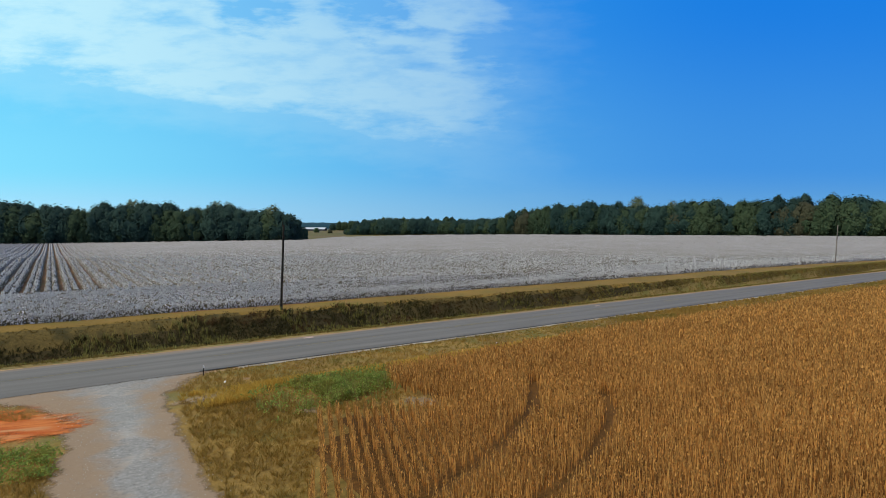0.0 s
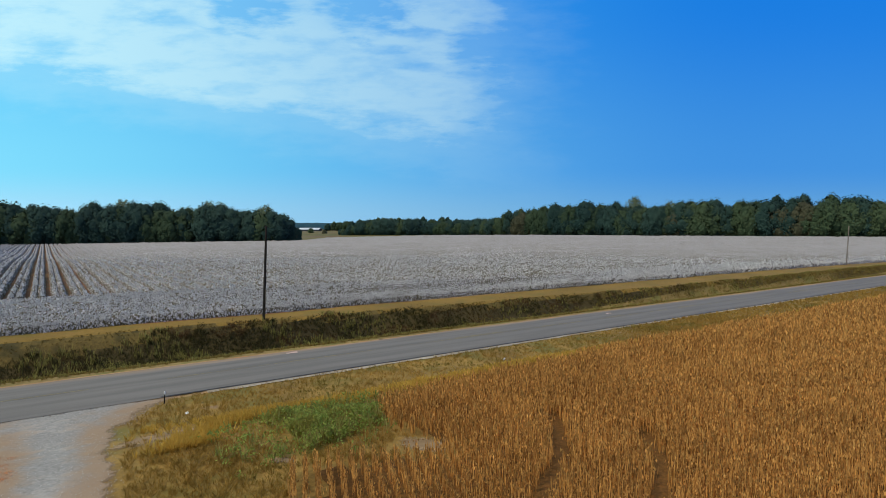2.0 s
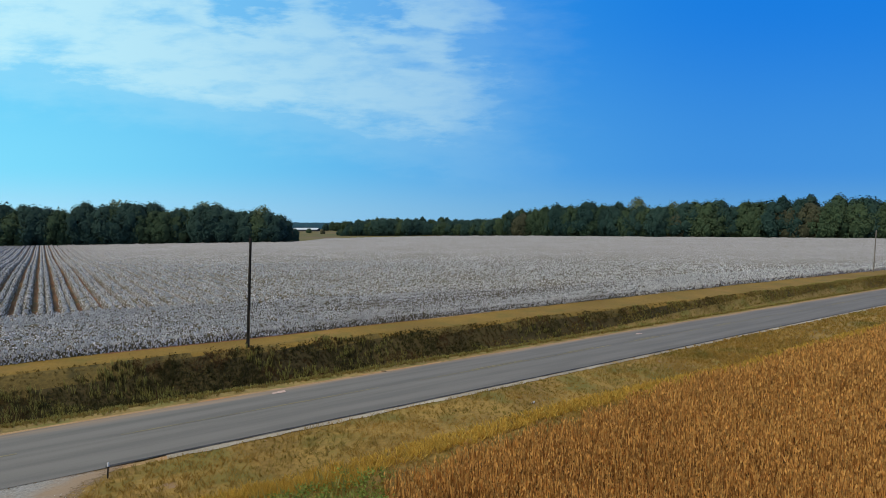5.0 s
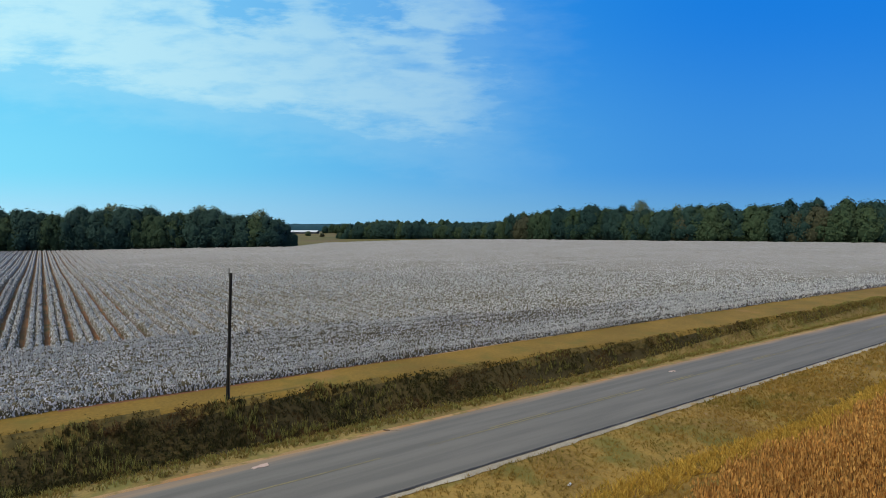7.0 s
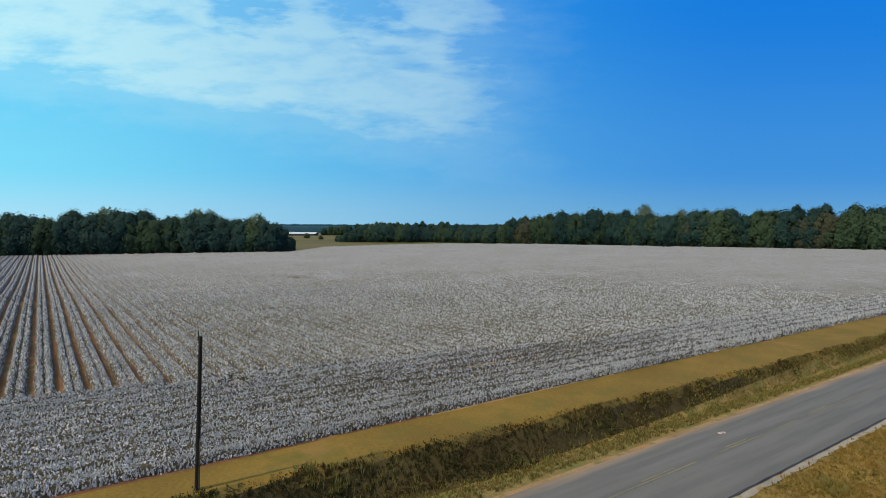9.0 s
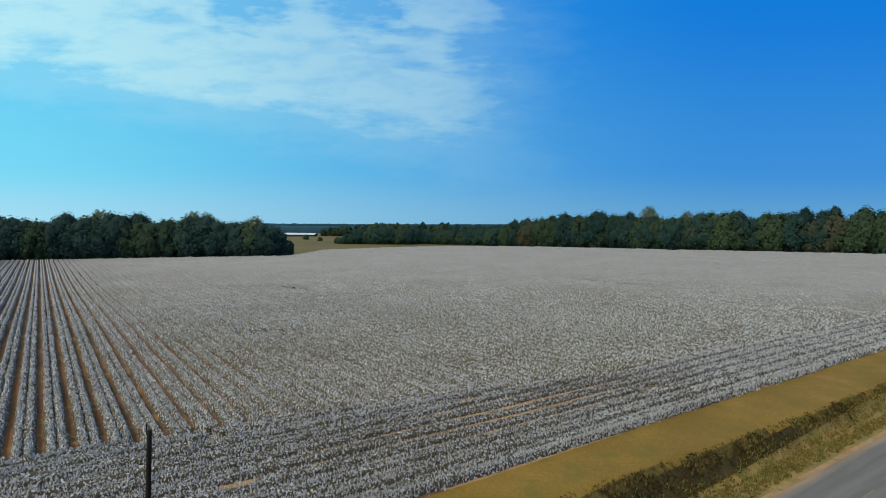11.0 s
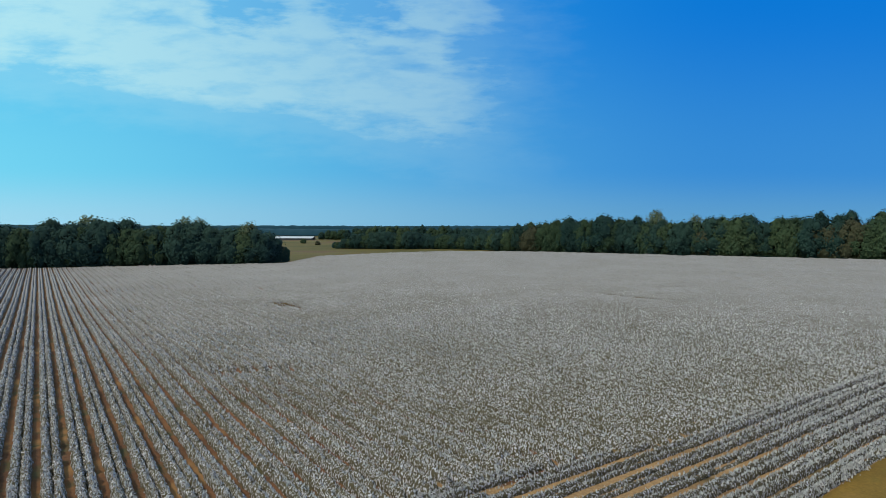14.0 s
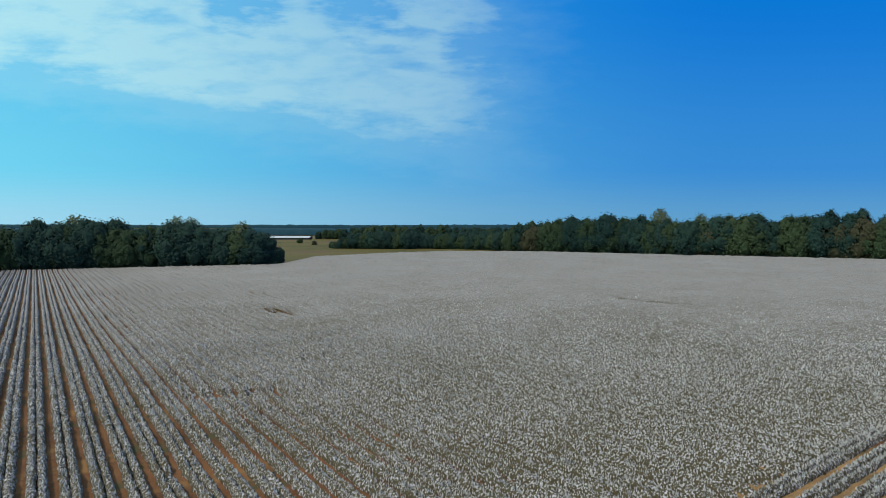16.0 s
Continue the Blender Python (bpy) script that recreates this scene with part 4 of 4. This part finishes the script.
def crown_mesh(name, tall, wide, seed, mat, clumps=1000, low=0.08, full=True):
    """Leaf clumps on the outside of a cluster of boughs."""
    r = np.random.default_rng(seed)
    B = 34
    h = (np.arange(B) + r.uniform(-0.4, 0.4, B)) / (B - 1)
    bz = (low + 0.06 + (0.86 - low - 0.06) * h) * tall
    reach = np.interp(bz / tall, (0, 0.2, 0.5, 0.7, 0.86, 1), (0.90, 1.1, 1.05, 0.80, 0.28, 0.1))
    br = wide * 0.5 * np.interp(bz / tall, (0, 0.3, 0.6, 0.86, 1), (0.40, 0.46, 0.42, 0.30, 0.2)) * r.uniform(0.6, 1.3, B)
    ba, bd = np.arange(B) * 2.4 + r.uniform(-0.6, 0.6, B), wide * 0.5 * 0.72 * reach * r.uniform(0.5, 1.12, B)
    c = np.stack([np.cos(ba) * bd, np.sin(ba) * bd, bz], -1)
    # shaded foliage deep inside each bough
    bm = bmesh.new()
    bmesh.ops.create_icosphere(bm, subdivisions=1, radius=1)
    bv, bf = np.array([w.co for w in bm.verts]), np.array([[w.index for w in g.verts] for g in bm.faces])
    bm.free()
    iv = np.concatenate([c[k] + bv * np.array((1, 1, 1.25)) * br[k] * r.uniform(0.60, 0.86, (len(bv), 1)) for k in range(B)])
    iv[:, 2] = np.maximum(iv[:, 2], low * tall + 0.3)
    jn = (iv - (0, 0, tall * 0.42)) / (wide * 0.5, wide * 0.5, tall * 0.55) * 0.9 + np.tile(bv, (B, 1)) * 0.5
    jn /= np.linalg.norm(jn, axis=1)[:, None] + 1e-6
    inner = (iv, np.concatenate([bf + k * len(bv) for k in range(B)]), jn)
    i = r.choice(B, clumps, p=br ** 2 / (br ** 2).sum())
    d = r.normal(0, 1, (clumps, 3))
    d[:, 2] = np.abs(d[:, 2]) * np.where(r.uniform(0, 1, clumps) < 0.35, -1, 1)
    d /= np.linalg.norm(d, axis=1)[:, None]
    p = c[i] + d * np.array((1, 1, 1.25)) * (br[i] * np.minimum(r.normal(0.92, 0.14, clumps), 1.22))[:, None]
    p[:, 2] = np.clip(p[:, 2], low * tall * r.uniform(0.3, 1.5, clumps) + 0.4, tall * 1.05)
    out = (p - (0, 0, tall * 0.42)) / (wide * 0.5, wide * 0.5, tall * 0.55)
    out /= np.linalg.norm(out, axis=1)[:, None] + 1e-6
    q = d * 0.7 + out * 0.5 + r.normal(0, 0.25, (clumps, 3))
    q /= np.linalg.norm(q, axis=1)[:, None]
    return leafy(name, p, q, r.uniform(0.24, 0.60, clumps) * wide / 13, d * 0.30 + out * 0.55 + q * 0.20 + (0, 0, 0.75), mat, r, inner if full else None)


def trunk_mesh(name, tall, seed):
    r = np.random.default_rng(seed)
    V, F, base = [], [], 0

    def limb(p, q, ra, rb):
        nonlocal base
        p, q = np.array(p, float), np.array(q, float)
        ax = (q - p) / np.linalg.norm(q - p)
        e = np.cross(ax, (0.3, 0.9, 0.2))
        e /= np.linalg.norm(e)
        g = np.cross(ax, e)
        t = np.arange(6) * math.tau / 6
        ring = np.cos(t)[:, None] * e + np.sin(t)[:, None] * g
        V.append(np.concatenate([p + ring * ra, q + ring * rb]))
        k = np.arange(6)
        F.append(np.stack([k, (k + 1) % 6, (k + 1) % 6 + 6, k + 6], -1) + base)
        base += 12

    bend = r.normal(0, 0.3, 2)
    mid, top = (bend[0], bend[1], tall * 0.45), (bend[0] * 1.5, bend[1] * 1.5, tall * 0.88)
    limb((0, 0, -0.3), mid, tall * 0.016, tall * 0.011)
    limb(mid, top, tall * 0.011, tall * 0.003)
    for k in range(7):
        h = r.uniform(0.3, 0.75)
        a = r.uniform(0, 6.28)
        ln = tall * r.uniform(0.12, 0.22)
        s = np.array([bend[0] * h * 2, bend[1] * h * 2, tall * h])
        limb(s, s + (math.cos(a) * ln, math.sin(a) * ln, ln * 0.6), tall * 0.006, tall * 0.0015)
    return mesh(name, np.concatenate(V), np.concatenate(F), [BARK], None, True)


KINDS = []
for i, (tall, wide, mat, low, txt) in enumerate((
        (20, 16.5, LEAF_DARK, 0.02, "broadleaf tree with a full dark green crown"),
        (22, 17.5, LEAF_DARK, 0.02, "tall dark green broadleaf tree with a domed crown"),
        (19, 16.5, LEAF_OLIVE, 0.02, "olive green broadleaf tree with a rounded crown"),
        (22, 15, LEAF_OLIVE, 0.04, "tall olive green tree with a narrow uneven crown"),
        (18, 15.5, LEAF_RUST, 0.02, "broadleaf tree turning rusty brown"),
        (23, 13, LEAF_DARK, 0.06, "tall slim dark green tree with an open crown"))):
    KINDS.append((trunk_mesh("trunk", tall, 40 + i), crown_mesh("crown", tall, wide, 60 + i, mat, 2250, low), txt))


KINDS.append((trunk_mesh("trunk", 22, 51), crown_mesh("crown", 22, 12.5, 71, LEAF_PALE, 1500, 0.45, False), "tall pale half-bare tree rising over the wood"))


def plant_tree(kind, x, y, size, turn, group):
    tr, cr, txt = KINDS[kind]
    broad = size * (1.35 if size < 0.75 else 1.0)      # young trees and scrub spread wide
    ob = new("tree")
    ob.matrix_world = pose(x, y, float(ground_z(x, y)), 0, 0, turn) @ Matrix.Diagonal((broad * (0.76 + 0.36 * (turn * 0.37 % 1)), broad * (0.76 + 0.36 * (turn * 0.71 % 1)), size, 1))
    part("trunk", tr, ob)
    part("crown", cr, ob)
    return tagged(ob, txt, "tree", group)


def wood(line, rows, gap, depth, kinds, sizes, group, seed):
    """Trees in loose ranks behind a line of points."""
    r = np.random.default_rng(seed)
    px, py = np.array(line, float).T
    s = np.concatenate([[0], np.cumsum(np.hypot(np.diff(px), np.diff(py)))])
    for k in range(rows):
        for d in np.arange(r.uniform(0, gap), s[-1], gap * (1 + 0.25 * k)):
            d += r.uniform(-0.3, 0.3) * gap
            x, y = np.interp(d, s, px), np.interp(d, s, py)
            away = Vector((x, y)).normalized() * (3 + k * depth + r.uniform(-2, 2))
            plant_tree(int(r.choice(kinds)), x + away.x, y + away.y, float(np.interp(d / s[-1], *sizes)) * r.uniform(0.86, 1.10), r.uniform(0, 360), group)


wood([(-330, 296), (-249, 308), (-94, 335)], 2, 5.4, 9, (0, 0, 1, 1, 3, 5, 2), ((0, 0.42, 0.55, 0.82, 0.86, 0.97, 1), (1.15, 1.13, 1.03, 1.03, 0.97, 0.82, 0.7)), "wood on the far side of the cotton", 1)
wood([(34, 462), (60, 445), (134, 390), (238, 324), (330, 261), (380, 225)], 2, 5.6, 10, (0, 1, 2, 2, 3, 3, 5, 0, 2, 3, 1, 4), ((0, 0.05, 0.11, 0.18, 0.26, 0.32, 0.42, 0.50, 1), (0.60, 0.88, 1.06, 1.10, 1.12, 1.02, 1.06, 1.15, 1.10)), "wood on the far side of the cotton", 2)
wood([(-160, 770), (-70, 750), (20, 735), (110, 690)], 2, 9.0, 14, (0, 1, 2, 3, 0, 5), ((0, 0.12, 0.3, 0.55, 0.75, 1), (0.55, 0.72, 0.84, 0.80, 0.70, 0.72)), "trees beyond the meadow", 3)
wood([(-98, 520), (-66, 512), (-36, 500), (-14, 505)], 2, 5.5, 9, (0, 1, 0, 2), ((0, 0.2, 0.4, 1), (0.24, 0.50, 0.70, 0.60)), "scrub beyond the meadow", 4)
wood([(-14, 505), (14, 488), (40, 468)], 2, 5.5, 7, (0, 2, 1, 0), ((0, 0.4, 1), (0.56, 0.60, 0.66)), "scrub beyond the meadow", 5)
for x, y, top in ((147, 428, 29.5), (169, 420, 26.0), (-198, 349, 22.8), (-150, 361, 22.6), (-143, 362, 21.8), (-106, 340, 19.5)):
    plant_tree(6, x, y, (top - float(ground_z(x, y))) / 20.3, x * 7 % 360, "wood on the far side of the cotton")
plant_tree(2, -152, 640, 0.30, 10, "trees beyond the meadow")
plant_tree(4, -128, 600, 0.24, 80, "trees beyond the meadow")


def undergrowth(line, label, seed, tall):
    """Brambles and saplings that close the foot of a wood."""
    r = np.random.default_rng(seed)
    px, py = np.array(line, float).T
    s = np.concatenate([[0], np.cumsum(np.hypot(np.diff(px), np.diff(py)))])
    k = int(s[-1] * 70)
    d = r.uniform(0, s[-1], k)
    h = 0.2 + tall * (0.75 + 0.35 * np.sin(d * 0.21) * np.sin(d * 0.057 + 1)) * r.uniform(0.02, 1, k)
    x, y = np.interp(d, s, px), np.interp(d, s, py)
    m = np.hypot(x, y)
    away = 1.2 + 3.2 * (h / tall) ** 1.5 + r.uniform(0, 1.6, k)
    x, y = x + x / m * away, y + y / m * away
    c = np.stack([x, y, ground_z(x, y) + h], -1)
    out = np.stack([-x / m, -y / m, 0.25 + h / tall * 0.6], -1)
    q = out + r.normal(0, 0.4, (k, 3))
    q /= np.linalg.norm(q, axis=1)[:, None]
    tagged(new("undergrowth", leafy("undergrowth", c, q, r.uniform(0.30, 0.75, k), out + q * 0.3, LEAF_DARK, r)), label, "undergrowth", kind="stuff")


undergrowth([(-330, 296), (-249, 308), (-95, 334.5), (-88, 348)], "dark brambles and saplings at the foot of the wood", 11, 9)
undergrowth([(32, 463), (60, 446), (134, 390), (238, 324), (330, 261), (380, 225)], "dark brambles and saplings at the foot of the wood", 12, 9)
undergrowth([(-94, 518), (-60, 508), (-30, 498), (-14, 503)], "scrub below the trees beyond the meadow", 13, 4)
undergrowth([(-20, 506), (14, 486), (44, 464)], "scrub below the trees beyond the meadow", 14, 5)


def ridge(far, top, label):
    """A band of woods across the whole distance."""
    x = np.linspace(-1.6 * far, 1.6 * far, 700)
    wave = top + 0.10 * top * np.sin(x * 4.6 / far + 1) + 0.06 * top * np.sin(x * 15 / far) + rng.normal(0, 0.0004 * far, len(x))
    V = []
    for dy, h in ((0, 0.0), (6, 0.6), (18, 0.9), (50, 1.0), (120, 0.9)):
        V.append(np.stack([x, far - 0.09 * x * x / far + dy, (wave + rng.normal(0, 0.3, len(x))) * h], -1))
    v = np.stack(V, 0).reshape(-1, 3)
    tagged(new("far_woods", mesh("far_woods", v, grid_faces(5, len(x)), [RIDGE_HAZED], None, True)), label, "woods", kind="stuff")


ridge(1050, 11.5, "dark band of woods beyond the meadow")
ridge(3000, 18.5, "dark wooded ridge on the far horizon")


def barn(x, y, turn, length, width):
    """A long low poultry house with a pale gable roof and dark sides."""
    ob = new("poultry_house")
    ob.matrix_world = pose(x, y, float(ground_z(x, y)), 0, 0, turn)
    h, ridge_h, l, w = 2.6, 4.5, length / 2, width / 2

    def slab(name, pts, faces, mat, label=""):
        bm = bmesh.new()
        vs = [bm.verts.new(p) for p in pts]
        for f in faces:
            bm.faces.new([vs[i] for i in f])
        bmesh.ops.recalc_face_normals(bm, faces=bm.faces)
        me = bpy.data.meshes.new(name)
        bm.to_mesh(me)
        bm.free()
        me.materials.append(mat)
        return part(name, me, ob, label)

    slab("wall", [(-l, -w, -1), (l, -w, -1), (l, w, -1), (-l, w, -1), (-l, -w, h), (l, -w, h), (l, w, h), (-l, w, h), (-l, 0, ridge_h), (l, 0, ridge_h)],
         [(0, 1, 5, 4), (2, 3, 7, 6), (1, 2, 6, 9, 5), (3, 0, 4, 8, 7)], BARN_WALL, "dark grey side walls")
    e, t = 0.7, 0.18
    for sgn in (-1, 1):
        a = [(-l - e, sgn * (w + e), h - 0.3), (l + e, sgn * (w + e), h - 0.3), (l + e, 0, ridge_h + 0.1), (-l - e, 0, ridge_h + 0.1)]
        slab("roof_slope", a + [(p[0], p[1], p[2] + t) for p in a], [(0, 1, 2, 3), (4, 5, 6, 7), (0, 1, 5, 4), (1, 2, 6, 5), (2, 3, 7, 6), (3, 0, 4, 7)], ROOF, "white metal roof slope")
    d = [(l + 0.02, -1.6, -0.5), (l + 0.02, 1.6, -0.5), (l + 0.02, 1.6, 2.6), (l + 0.02, -1.6, 2.6)]
    slab("end_door", d + [(p[0] + 0.12, p[1], p[2]) for p in d], [(0, 1, 2, 3), (4, 5, 6, 7), (0, 1, 5, 4), (1, 2, 6, 5), (2, 3, 7, 6), (3, 0, 4, 7)], BARN_WALL, "dark closed end door")
    return tagged(ob, "long low poultry house with a white metal roof", "farm building")


barn(-198, 768, -6, 58, 13)


# ---- poles and small things ----
def tube(profile, k=12):
    """A closed turned shape from (radius, height) pairs."""
    t = np.arange(k) * math.tau / k
    r, h = np.array([p[0] for p in profile]), np.array([p[1] for p in profile])
    v = np.stack([np.cos(t)[None] * r[:, None], np.sin(t)[None] * r[:, None], np.repeat(h[:, None], k, 1)], -1).reshape(-1, 3)
    i, j = np.arange(len(profile) - 1)[:, None] * k, np.arange(k)[None]
    return v, np.stack([i + j, i + (j + 1) % k, i + k + (j + 1) % k, i + k + j], -1).reshape(-1, 4)


def block(name, cx, cy, cz, sx, sy, sz, mat, bevel=0.01):
    bm = bmesh.new()
    bmesh.ops.create_cube(bm, size=1.0, matrix=Matrix.Translation((cx, cy, cz)) @ Matrix.Diagonal((sx, sy, sz, 1)))
    bmesh.ops.bevel(bm, geom=bm.edges[:], offset=bevel, segments=2, affect="EDGES")
    me = bpy.data.meshes.new(name)
    bm.to_mesh(me)
    bm.free()
    me.materials.append(mat)
    return me


def pole(x, y, height, lean_x, lean_y, bracket, wood_mat):
    ob = new("utility_pole")
    ob.matrix_world = pose(x, y, float(ground_z(x, y)), lean_y, lean_x, 0)
    prof = [(0.130, -0.4), (0.125, 0.3)] + [(0.122 - 0.034 * i / 10 + 0.003 * math.sin(i * 2.1), height * i / 10) for i in range(1, 11)] + [(0.078, height + 0.03), (0.001, height + 0.05)]
    part("shaft", mesh("shaft", *tube(prof), [wood_mat], None, True), ob)
    if bracket:
        part("bracket", block("bracket", -0.11, 0, height + 0.08, 0.045, 0.045, 0.5, POLE_WOOD), ob, "short upright stub at the pole's top")
        part("ground_wire_guard", block("ground_wire_guard", 0.11, -0.07, 1.4, 0.05, 0.04, 2.6, BARK), ob)
    return tagged(ob, "bare weathered dark wooden pole leaning slightly" if bracket else "slim grey-brown wooden pole in the ditch grass", "utility pole", "poles along the road")


pole(-15.25, 52.75, 7.95, 2.6, 1.2, True, POLE_WOOD)
pole(84.1, 120.8, 8.2, 2.0, 0, False, GREY_WOOD)


def marker_post(x, y):
    ob = new("marker_post")
    ob.matrix_world = pose(x, y, float(ground_z(x, y)), 2, 3, 20)
    part("stake", mesh("stake", *tube([(0.03, -0.3), (0.03, 0.3), (0.028, 0.52), (0.001, 0.53)], 8), [POLE_WOOD], None, True), ob)
    part("cap", mesh("cap", *tube([(0.038, 0.50), (0.04, 0.62), (0.024, 0.66), (0.001, 0.67)], 8), [WHITE_PAINT], None, True), ob, "white painted cap")
    return tagged(ob, "short roadside marker stake with a white cap", "marker post")


marker_post(-14.5, 34.4)


def scrap(name, x, y, size, turn, mat, label, category, lift=0.02):
    """A crumpled flat scrap."""
    r = np.random.default_rng(int(abs(x * 7)) + 3)
    k = 5
    g = np.linspace(-0.5, 0.5, k)
    px, py = np.meshgrid(g * size[0], g * size[1])
    pz = np.abs(r.normal(0, size[2], (k, k)))
    edge = r.normal(0, 0.06, (k, k)) * size[0]
    v = np.stack([px + edge, py + edge, pz], -1).reshape(-1, 3)
    me = mesh(name, np.concatenate([v, v * (1, 1, 0.2) - (0, 0, 0.01)]), np.concatenate([grid_faces(k, k), grid_faces(k, k)[:, ::-1] + k * k]), [mat], None, True)
    ob = new(name, me)
    ob.matrix_world = pose(x, y, float(ground_z(x, y)) + lift, 0, 0, turn)
    return tagged(ob, label, category)


scrap("litter", -12.1, 31.8, (0.14, 0.10, 0.05), 30, LITTER, "crumpled white litter in the verge grass", "litter", 0.25)
scrap("litter", 4.25, 43.6, (0.26, 0.12, 0.05), 60, LITTER, "crumpled white litter on the grass by the road", "litter", 0.05)
scrap("spilled_grit", -10.9, 45.7, (0.75, 0.28, 0.012), 34, PINK_GRIT, "pale pinkish grit spilled at the asphalt's edge", "grit", 0.09)
scrap("spilled_grit", 17.6, 64.1, (0.75, 0.25, 0.012), 34, PINK_GRIT, "pale pinkish grit spilled at the asphalt's edge", "grit", 0.09)


def branch(x, y, turn):
    me = mesh("fallen_branch", *tube([(0.001, -0.75), (0.03, -0.74), (0.028, 0.1), (0.015, 0.75), (0.001, 0.76)], 7), [BARK], None, True)
    ob = new("fallen_branch", me)
    ob.matrix_world = pose(x, y, float(ground_z(x, y)) + 0.04, 90, 0, turn)
    return tagged(ob, "thin dark stick lying on the road shoulder", "stick")


branch(-4.5, 50.75, 80)
